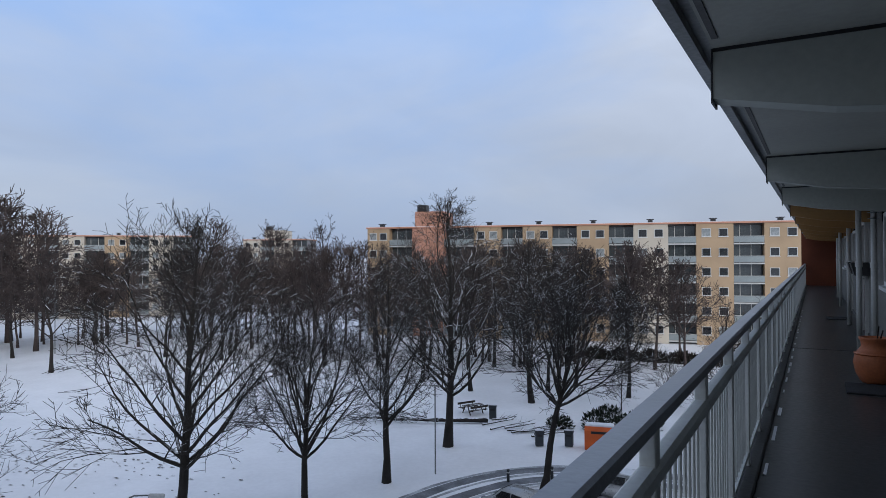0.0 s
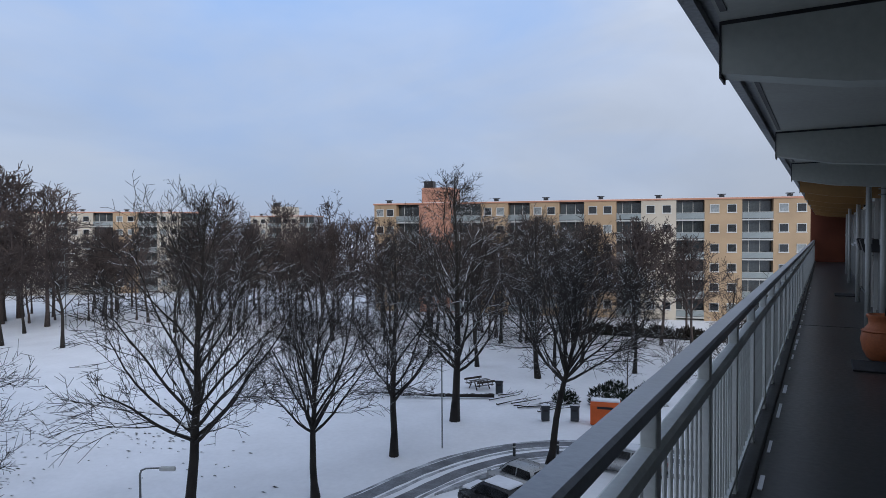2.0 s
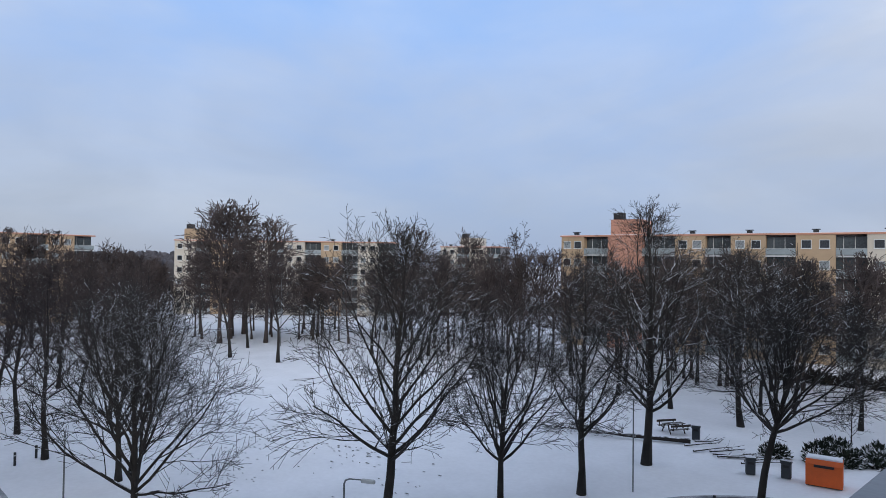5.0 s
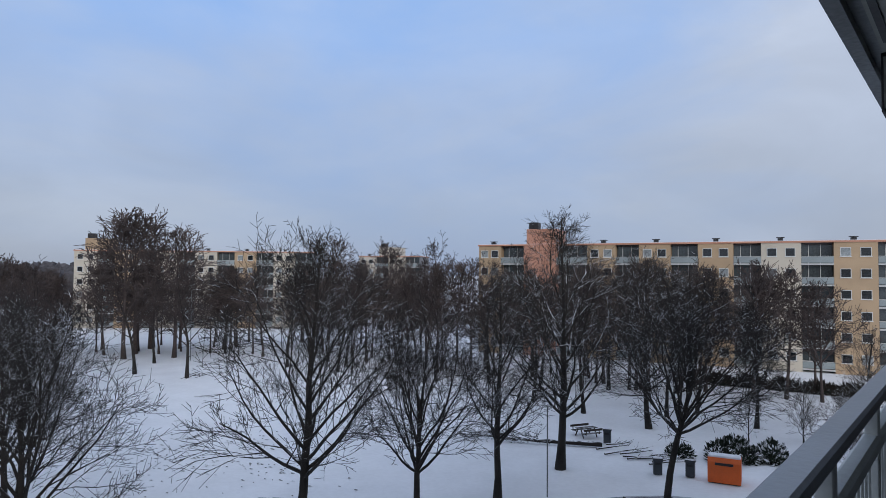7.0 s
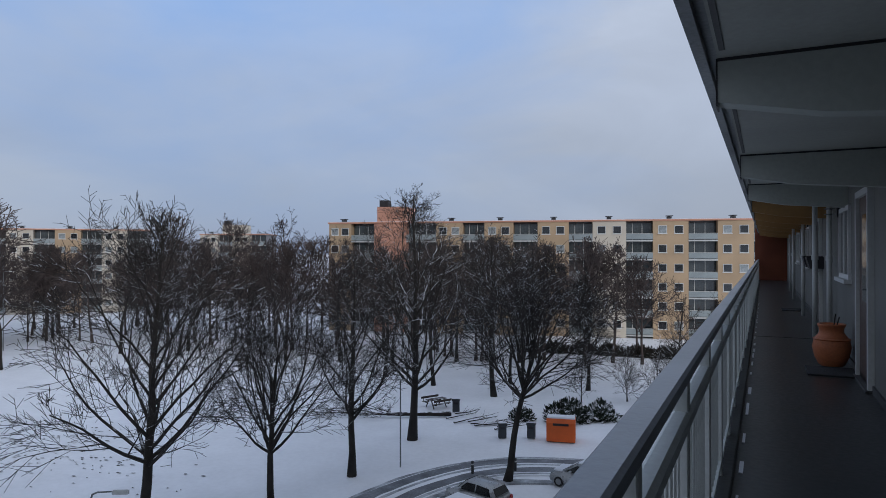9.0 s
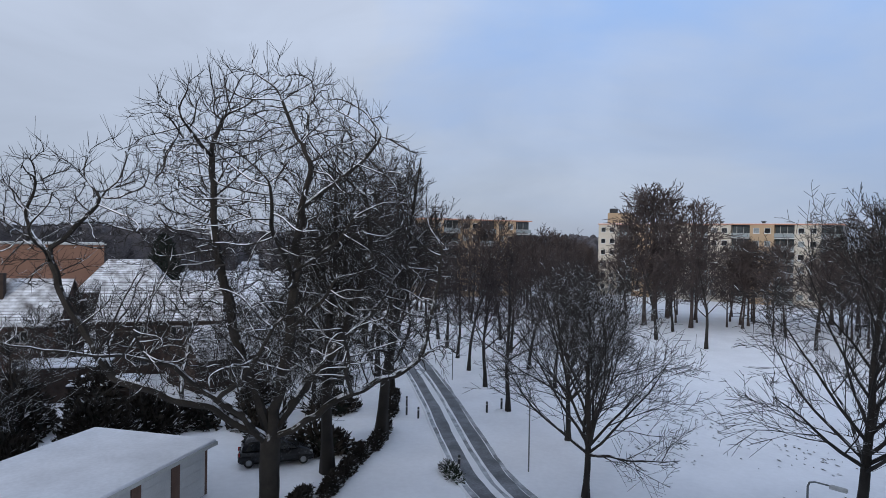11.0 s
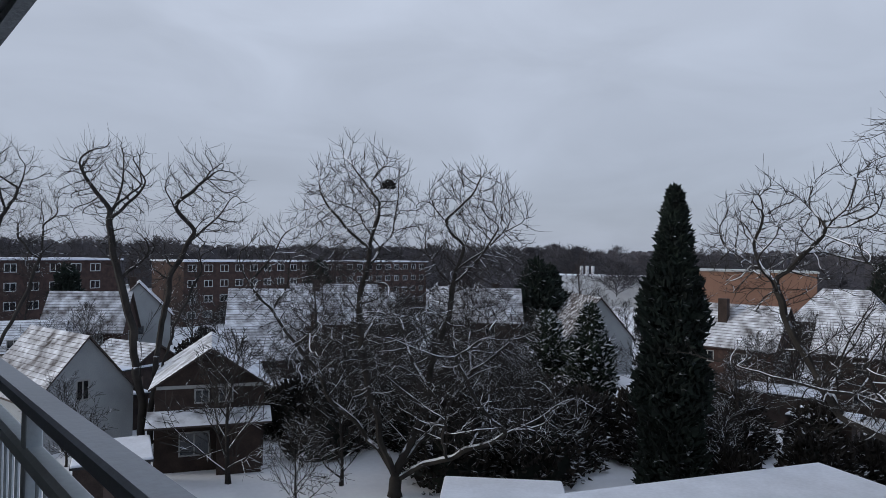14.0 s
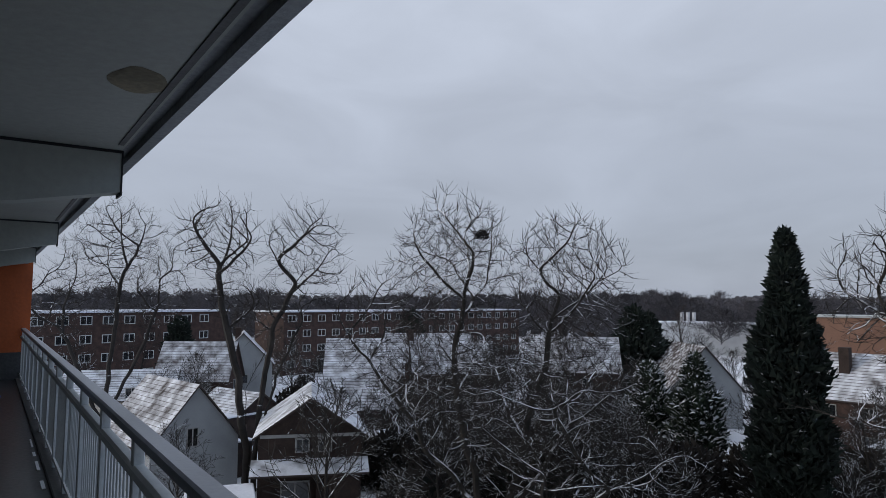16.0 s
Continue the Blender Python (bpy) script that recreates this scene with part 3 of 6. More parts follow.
def crowd_tree(seed, az, r0, count, kill, lobes, boughs, twig_bark, bough_bark, balls=0, step=0.33, tip=0.011, reach=6.0, twigs=3, wild=0.13, spray=(0.3, 0.95), limbs=9):
    """A tree whose limbs grow step by step into the room within its crown's lobes. Gives the trunk's mesh and the crown's."""
    rg = np.random.default_rng(seed)
    d = np.array((-math.sin(radians(az)), math.cos(radians(az))))
    right = np.array((d[1], -d[0]))

    def put(p):
        p = np.atleast_2d(np.asarray(p, float))
        return np.column_stack([p[:, 0, None] * right + p[:, 1, None] * d, p[:, 2]])

    size = np.array([l[3] * l[4] * l[5] for l in lobes]) ** 0.8
    pick = rg.choice(len(lobes), count, p=size / size.sum())
    u = rg.normal(size=(count, 3))
    u /= np.linalg.norm(u, axis=1)[:, None]
    lob = np.array(lobes)[pick]
    goals = put(lob[:, :3] + u * lob[:, 3:] * rg.uniform(0.12, 1.0, (count, 1)) ** 0.45 * rg.uniform(0.84, 1.0, (count, 1)))
    nodes, parent = [np.zeros(3)], [-1]
    for b in boughs:
        line = put(b)
        at = 0
        if nodes[0][2] == 0 and len(nodes) == 1:
            for z in np.arange(step, line[0][2], step):
                nodes.append(np.array((rg.normal(0, 0.03), rg.normal(0, 0.03), z)))
                parent.append(len(nodes) - 2)
            base = len(nodes) - 1
        at = base
        bend = rg.normal(0, 0.12, 3)
        for p, q in zip(line[:-1], line[1:]):
            n = max(1, int(np.linalg.norm(q - p) / step))
            for k in range(1, n + 1):
                bend = 0.8 * bend + rg.normal(0, 0.07, 3)
                nodes.append(p + (q - p) * k / n + bend)
                parent.append(at)
                at = len(nodes) - 1
    for lobe in lobes:
        for _ in range(limbs):
            u = rg.normal(size=3)
            u[2] = abs(u[2]) * 0.9 - 0.25
            u /= math.sqrt(u @ u)
            goal = put(np.array(lobe[:3]) + u * np.array(lobe[3:]) * rg.uniform(0.6, 0.85))[0]
            have = np.array(nodes[base:])
            gap = goal - have
            flat = np.hypot(gap[:, 0], gap[:, 1])
            at = base + int(np.argmin(np.linalg.norm(gap, axis=1) + 2.0 * np.clip(0.9 * flat - gap[:, 2], 0, None) + rg.uniform(0, 1.5, len(have))))
            p, q = nodes[at], goal
            mid_point = p + (q - p) * 0.5 + np.array((0.12 * (q - p)[0], 0.12 * (q - p)[1], -0.06 * np.linalg.norm(q - p)))
            n = max(3, int(np.linalg.norm(q - p) / step))
            bend = np.zeros(3)
            for k in range(1, n + 1):
                f = k / n
                bend = 0.8 * bend + rg.normal(0, 0.06, 3)
                nodes.append((1 - f) ** 2 * p + 2 * f * (1 - f) * mid_point + f * f * q + bend)
                parent.append(at)
                at = len(nodes) - 1
    pts = np.array(nodes)
    near = np.full(count, -1)
    best = np.full(count, 1e9)
    alive = np.ones(count, bool)
    fresh = np.arange(len(pts))
    for _ in range(70):
        live = np.nonzero(alive)[0]
        if not len(live) or not len(fresh):
            break
        g, q = goals[live].astype(np.float32), pts[fresh].astype(np.float32)
        gap = (g ** 2).sum(1)[:, None] + (q ** 2).sum(1)[None] - 2 * g @ q.T
        k = gap.argmin(1)
        m = gap[np.arange(len(live)), k]
        closer = m < best[live]
        best[live[closer]] = m[closer]
        near[live[closer]] = fresh[k[closer]]
        alive &= best > kill ** 2
        act = np.nonzero(alive & (best < reach ** 2))[0]
        if not len(act):
            break
        way = goals[act] - pts[near[act]]
        way /= np.linalg.norm(way, axis=1)[:, None]
        total = np.zeros_like(pts)
        np.add.at(total, near[act], way)
        grow_from = np.unique(near[act])
        grow_from = grow_from[np.bincount(parent[1:], minlength=len(pts))[grow_from] < 3]
        if not len(grow_from):
            break
        v = total[grow_from]
        v /= np.linalg.norm(v, axis=1)[:, None] + 1e-6
        v += rg.normal(0, wild, v.shape) + np.array((0, 0, 0.22))
        v /= np.linalg.norm(v, axis=1)[:, None]
        fresh = np.arange(len(pts), len(pts) + len(grow_from))
        pts = np.concatenate([pts, pts[grow_from] + v * step])
        parent += grow_from.tolist()
    n = len(pts)
    parent = np.array(parent)
    load = np.zeros(n)
    kids = [[] for _ in range(n)]
    for i in range(n - 1, 0, -1):
        load[i] += 1.0 if not kids[i] else 0.0
        load[parent[i]] += load[i]
        kids[parent[i]].append(i)
    radius = tip * 0.8 + (r0 - tip) * ((load - 0.6) / load[0]) ** 0.46
    trunk, crown, slots = Geo(), Geo(), []
    starts = [(0, None)]
    while starts:
        i, before = starts.pop()
        chain = [i] if before is None else [before, i]
        while kids[i]:
            ks = sorted(kids[i], key=lambda q: -load[q])
            starts += [(q, i) for q in ks[1:]]
            i = ks[0]
            chain.append(i)
        p, r = pts[chain].copy(), radius[chain].copy()
        if before is not None:
            r[0] = r[1]
        if len(p) > 3:
            p[1:-1] = 0.5 * p[1:-1] + 0.25 * (p[:-2] + p[2:])
        if before is None:
            cut = max(3, int(len(p) * 0.25))
            r[0] *= 1.3
            trunk.tube(p[:cut + 1], r[:cut + 1], 9)
            p, r = p[cut:], r[cut:]
        crown.tube(p, r, 7 if r[0] > 0.08 else 4 if r[0] > 0.03 else 3, cap=False)
        slots += [1 if r[0] > 0.02 else 0] * (len(crown.f) - len(slots))
    # short side twigs at the thin ends
    ends = np.nonzero((load <= 3) & (np.arange(n) > 5))[0]
    ends = np.repeat(ends, twigs)
    ends = ends[rg.random(len(ends)) < 0.75]
    flow = pts[ends] - pts[parent[ends]]
    flow /= np.linalg.norm(flow, axis=1)[:, None] + 1e-6
    way = flow + rg.normal(0, 0.42, flow.shape) + np.array((0, 0, 0.35))
    way /= np.linalg.norm(way, axis=1)[:, None]
    for p, w, ln in zip(pts[ends], way, rg.uniform(*spray, len(ends))):
        crown.tube([p, p + w * ln * 0.55, p + w * ln + np.array((0, 0, 0.06))], [tip * 0.8, tip * 0.7, tip * 0.5], 3, cap=False)
    if balls:
        hung = pts[rg.choice(ends, balls)] - np.array((0, 0, 0.12))
        for x, y, z in hung:
            s = 0.035
            crown.add([(x + s, y, z), (x - s, y, z), (x, y + s, z), (x, y - s, z), (x, y, z + s), (x, y, z - s)], [(0, 2, 4), (2, 1, 4), (1, 3, 4), (3, 0, 4), (2, 0, 5), (1, 2, 5), (3, 1, 5), (0, 3, 5)])
    slots += [0] * (len(crown.f) - len(slots))
    me = crown.mesh("crown", twig_bark)
    me.materials.append(bough_bark)
    me.polygons.foreach_set("material_index", slots)
    return trunk.mesh("trunk", bough_bark, True), me


PARK = "bare trees of the snowy park"
park_label = "bare park tree with dark spreading branches dusted with snow"
# nearest trees of the lawn: x, y, height, half-width, first limb, limbs, style, lean
near_trees = [
    (-32.8, 10.3, 11.8, 5.6, 2.3, 20, "vase", (0, 0)), (-24.9, 19.4, 15.3, 5.6, 4.0, 26, "park", (0, 0)), (-22.5, 25.2, 11.6, 4.4, 3.3, 18, "vase", (0, 0)),
    (-22.7, 32.4, 13.4, 3.6, 3.2, 20, "park", (0, 0)), (-23.2, 40.6, 18.0, 5.0, 3.6, 28, "park", (0, 0)), (-13.9, 35.6, 13.6, 5.0, 5.0, 19, "vase", (0.16, 0.1)),
    (-23.5, 56.4, 15.4, 4.6, 3.4, 22, "park", (0, 0)), (-16.3, 62.8, 11.3, 3.8, 2.8, 16, "park", (0, 0)), (-42.5, 12.6, 11.6, 4.6, 2.6, 18, "vase", (0, 0)),
]
for k, (x, y, h, w, f, n, style, lean) in enumerate(near_trees):
    b = grow(20 + k, h, w, f, n, style, 1.0, lean, h * 0.0170, 0.0115)
    tree(x, y, tree_meshes(b, BARK, BARK, boughs=BARK_SNOW if k in (4, 6) else BARK), park_label, PARK)

GARDEN_TREES = "plane trees by the gardens"
# crown lobes: right of the trunk as seen from the gallery, behind it, height, and their half-sizes; boughs: lines that lead into the lobes
garden_trees = [
    (-33.0, -6.0, 96.5, 41, 0.50, 7500, 0.40, [(-0.2, 0, 15.4, 8.0, 6.5, 7.2), (4.6, 1, 12.6, 5.2, 5, 5.2), (-10.0, 0, 14.4, 3.6, 2.8, 3.7), (-0.5, -0.5, 8.6, 11.5, 7, 3.2)],
     [[(0, 0, 3.4), (-3.2, -1, 5.6), (-7, -0.6, 6.8), (-9.2, 0, 10), (-10, 0, 13)], [(0, 0, 3.4), (-1.6, 0.5, 8), (-2.6, 0.5, 13), (-3, 0.5, 18)], [(0, 0, 3.6), (0.8, 0, 9), (1.2, 0.3, 15)],
      [(0, 0, 3.4), (3, 0.8, 7.5), (5, 1.2, 12)], [(0, 0, 3.2), (4, -1.5, 6), (8, -2, 8.2)], [(0, 0, 3.2), (-4, -2, 7.6), (-9, -2.5, 8.6), (-13.5, -2.5, 9)]]),
    (-22.0, -32.3, 142.8, 43, 0.36, 7500, 0.40, [(-2.3, 0, 15.2, 4.0, 3.4, 5.1), (4.2, 0, 14.4, 3.9, 3.4, 5.0), (-7.4, 1, 12.4, 2.4, 2, 3.6), (0.5, 0, 8.8, 8.6, 6.5, 3.8), (5, -1.5, 5.2, 6.5, 4.5, 2.2)],
     [[(0, 0, 1.2), (-1.8, 0, 6), (-2.2, 0, 11), (-1.2, 0, 16.4)], [(0, 0, 1.2), (1.6, 0.4, 6), (2.6, 0.2, 10), (4.0, 0, 15)], [(0, 0, 1.2), (-4, 0.5, 6), (-7, 1, 10)], [(0, 0, 1.0), (5, -2, 3.6), (9.5, -2.5, 6.2)],
      [(0, 0, 1.2), (4, 1, 6.5), (7, 0.5, 9)]]),
]
for x, y, az, s, r0, n, kill, lobes, boughs in garden_trees:
    tree(x, y, crowd_tree(s, az, r0, n, kill, lobes, boughs, BARK, BARK_SNOW, balls=420, tip=0.0125), "large bare plane tree with snow along its crooked limbs", GARDEN_TREES)
mid = [tree_meshes(grow(60 + k, 13, 3.4, 3.6, 18, "far", 0.76, (0, 0), 0.2, 0.017, True), BARK, BARK_BROWN, (6, 5, 3, 3, 3)) for k in range(3)]
far = [tree_meshes(grow(70 + k, 14, 4.6, 3.6, 17, "far", 1.0, (0, 0), 0.2, 0.034, True, 3), BARK_HAZED, BARK_HAZED, (5, 4, 3, 3, 3)) for k in range(3)]
snowy = [tree_meshes(grow(80 + k, 9, 3.4, 1.0, 15, "shrub" if k else "far", 0.95, (0, 0), 0.14, 0.018, True, 3), BARK_SNOW, BARK, (5, 4, 3, 3, 3), boughs=BARK_SNOW) for k in range(3)]
thicket = [tree_meshes(grow(84 + k, 9, 4.0, 0.6, 17, "far", 0.98, (0, 0), 0.16, 0.02, True, 3), BARK, BARK, (5, 4, 3, 3, 3), boughs=BARK_SNOW) for k in range(2)]
for k, (x, y, h) in enumerate([(-50.3, 10.3, 12.7), (-58.9, 10.2, 12.6), (-66.5, 10.0, 12.8), (-73.8, 10.0, 12.5), (-81, 9.8, 13), (-88, 9.6, 13), (-96, 9, 13), (-58, 16.5, 12.5), (-67, 16.5, 13), (-77, 17, 13), (-87, 18, 13.5), (-71, 23, 13), (-82, 25, 13.5), (-95, 21, 14), (-104, 17, 14), (-92, 30, 14), (-103, 27, 14), (-110, 12, 14)]):
    tree(x, y, mid[k % 3], "bare avenue tree with a dense brown crown", "avenue trees along the park road", 70 * k, h / 13)
lime = tree_meshes(grow(90, 13, 3.4, 3.2, 22, "far", 0.95, (0, 0), 0.26, 0.011), BARK, BARK, (6, 5, 3, 3, 3), boughs=BARK_SNOW)
for k, (x, y, h) in enumerate([(-37.7, -3.3, 18.5), (-43.7, 0.0, 20.0), (-55.6, 1.4, 20), (-64, 0.5, 19), (-72, 0, 18), (-80, -0.5, 18), (-88, -0.5, 17), (-97, -1, 17)]):
    tree(x, y, lime if k < 2 else mid[k % 3], "tall bare tree beside the park road", "trees along the garden side of the road", 50 * k, h / 13)
for k, (x, y, h) in enumerate([(-30.8, 58.1, 13), (-24.1, 62, 12), (-22.3, 65, 13), (-37.7, 60, 14), (-78.8, 43.2, 14.5), (-86.9, 40.3, 15), (-95, 46.9, 13), (-77.3, 57.5, 14), (-68.7, 59.5, 14), (-64.1, 74.7, 18),
                               (-60, 66, 14), (-54, 63, 14), (-48, 66, 15), (-71, 63, 15), (-43, 70, 14), (-35, 72, 14), (-28, 75, 13), (-9, 72, 10), (-5, 66, 9)]):
    tree(x, y, mid[k % 3], "bare tree on the far side of the lawn", "trees on the far side of the lawn", 65 * k, h / 13)
for k, (x, y, h) in enumerate([(-103, 46, 20.5), (-108, 50, 22), (-113, 55, 21.5), (-99, 52, 19), (-100, 84, 19), (-92, 92, 18)]):
    tree(x, y, far[k % 3], "tall rounded bare tree rising over the blocks", "tall trees before the blocks", 65 * k, h / 14 * 1.2, 0.9)
rg = np.random.default_rng(3)
belts = [  # from, to, half-depth, count, heights
    ((-80, 70), (-14, 82), 6, 44, (0.8, 1.12)), ((-134, 34), (-86, 74), 8, 30, (0.75, 1.1)), ((-132, -6), (-112, 34), 7, 20, (1.05, 1.36)), ((-118, 62), (-84, 92), 8, 16, (0.85, 1.15))]
for a, b, dp, n, hs in belts:
    for k in range(n):
        f = (k + rg.uniform(-0.4, 0.4)) / n
        x, y = a[0] + (b[0] - a[0]) * f + rg.uniform(-2, 2), a[1] + (b[1] - a[1]) * f + rg.uniform(-dp, dp)
        if abs(y - 4) < 4.5 and x > -125:
            continue
        tree(x, y, far[k % 3], "distant bare brown tree", "belt of bare trees before the blocks", rg.uniform(0, 360), rg.uniform(*hs))


# ---------------------------------------------------------------- apartment blocks
def apartment_block(x, y, yaw, layout, label, roof=18.4, rows=6, storey=2.95, depth=11.0, towers=(), seed=1, detail=True):
    """A slab of flats. layout: (start, end, kind) along the front, kind y(ellow), w(hite), b(alcony). Its front looks to local -y."""
    rg = random.Random(seed)
    ob = thing("apartment_block", pose(x, y, 0, 0, 0, yaw), label, "apartment block", "blocks of flats round the park")
    s0, s1 = layout[0][0], layout[-1][1]
    part("roof", Geo().box(s0 - 0.2, s1 + 0.2, -0.15, depth, roof - 0.25, roof, c=0.03), SALMON if detail else CONCRETE_PALE, ob, "reddish roof edge")
    part("roof_snow", Geo().box(s0, s1, 0.1, depth - 0.2, roof, roof + 0.06), SNOW_ROOF, ob)
    frame_g = Geo()
    w, h = 1.3, 1.25
    for a, b, c, d in ((-w / 2, w / 2, -h / 2, -h / 2 + 0.08), (-w / 2, w / 2, h / 2 - 0.08, h / 2), (-w / 2, -w / 2 + 0.08, -h / 2 + 0.08, h / 2 - 0.08), (w / 2 - 0.08, w / 2, -h / 2 + 0.08, h / 2 - 0.08)):
        frame_g.box(a, b, -0.06, 0.04, c, d)
    frame_g.box(-w / 2 - 0.08, w / 2 + 0.08, -0.12, 0.0, -h / 2 - 0.08, -h / 2 - 0.002)
    frame_me = frame_g.mesh("window_frame", WINDOW_WHITE)
    pane_g = Geo().box(-w / 2 + 0.08, w / 2 - 0.08, -0.03, -0.01, -h / 2 + 0.08, h / 2 - 0.08)
    panes = [pane_g.mesh("pane", p) for p in (PANE_DARK, PANE_PALE)]
    tops = [roof - 0.25 - storey * r for r in range(rows)]
    for a, b, kind in layout:
        if kind in "ywt":
            part("wall", Geo().box(a, b, 0, depth - 0.1, -0.3, roof - 0.25), {"y": YELLOW, "w": CREAM, "t": SALMON}[kind], ob)
            if kind == "t":
                continue
            for r, top in enumerate(tops):
                for q in (0.27, 0.73):
                    win = part("window", frame_me, None, ob, at=pose(a + (b - a) * q, 0, top - 1.35))
                    part("pane", panes[rg.random() < 0.35], None, win)
        else:
            part("loggia", Geo().box(a, b, 1.5, depth - 0.1, -0.3, roof - 0.25), RECESS_SHADE, ob)
            span = b - a
            rail = Geo().box(0.02, span - 0.02, -0.03, 0.02, 0.1, 0.95)
            rail_me = rail.mesh("balustrade", BALUSTRADE)
            slab_me = Geo().box(0, span, -0.08, 1.5, -0.22, 0).mesh("balcony_floor", CONCRETE_PALE)
            cap_me = Geo().box(0.0, span, -0.05, 0.04, 0.98, 1.03).mesh("balcony_rail", CONCRETE_PALE)
            glaz = Geo()
            for q in (0.25, 0.62):
                glaz.box(span * q - 0.04, span * q + 0.04, 1.38, 1.5, 0.0, storey - 0.24)
            glaz.box(0, span, 1.38, 1.5, 0.85, 0.93)
            glaz_me = glaz.mesh("glazing_bar", WINDOW_WHITE)
            glass_me = Geo().box(0.05, span - 0.05, 1.42, 1.48, 0.1, storey - 0.3).mesh("pane", PANE_BLUE)
            side_me = Geo().box(0.0, 0.05, 0.03, 1.4, 0, storey - 0.22).mesh("screen", CONCRETE_PALE)
            for r, top in enumerate(tops):
                bal = part("balcony", slab_me, None, ob, at=pose(a, 0, top - storey))
                part("balustrade", rail_me, None, bal)
                part("balcony_rail", cap_me, None, bal)
                part("pane", glass_me, None, bal)
                part("glazing_bar", glaz_me, None, bal)
    for a, b, z, m in towers:
        part("lift_tower", Geo().box(a, b, 1.0, 7.5, roof, z), m, ob, "salmon rendered lift tower")
        part("chimney", Geo().box(a + 0.1, a + 1.7, 2.0, 3.6, z, z + 1.2), DARK, ob, "dark metal flue box")
    vent = Geo().box(-0.35, 0.35, -0.35, 0.35, 0, 0.45).box(-0.55, 0.55, -0.5, 0.5, 0.5, 0.6).box(-0.1, 0.1, -0.1, 0.1, 0.44, 0.5).mesh("roof_vent", DARK)
    for a, b, kind in layout:
        if kind in "yw":
            part("roof_vent", vent, None, ob, at=pose((a + b) / 2, 2.0, roof + 0.04))
    return ob


main_layout = [(0.3, 4.3, "y"), (4.3, 8.4, "b"), (8.4, 14.0, "t"), (14.0, 19.1, "b"), (19.1, 23.6, "y"), (23.6, 27.2, "b"), (27.2, 31.9, "y"), (31.9, 35.8, "b"), (35.8, 40.7, "y"), (40.7, 44.4, "b"),
               (44.4, 49.5, "w"), (49.5, 53.5, "b"), (53.5, 58.7, "y"), (58.7, 62.9, "b"), (62.9, 68.0, "y"), (68.0, 72.1, "b"), (72.1, 77.2, "y"), (77.2, 81.3, "b"), (81.3, 86.4, "y")]
apartment_block(-68.9, 91.0, 15, main_layout, "six-storey yellow and cream block of flats with recessed balconies", towers=[(8.6, 13.6, 21.0, SALMON)])


def regular(n, kinds):
    out, s = [], 0.0
    for i in range(n):
        out += [(s, s + 5.1, kinds[i % len(kinds)]), (s + 5.1, s + 9.2, "b")]
        s += 9.2
    return out


apartment_block(-166, 62, 46, regular(6, "wyw"), "distant yellow block of flats behind the park trees", towers=[(2.0, 7.0, 21.2, YELLOW)], seed=5)
apartment_block(-146, 134, 25, regular(2, "ww"), "distant pale block of flats", towers=[(6, 12, 21.0, CREAM)], seed=6)
apartment_block(-152, 14, 100, regular(3, "yy"), "distant orange block of flats beyond the avenue", seed=7)


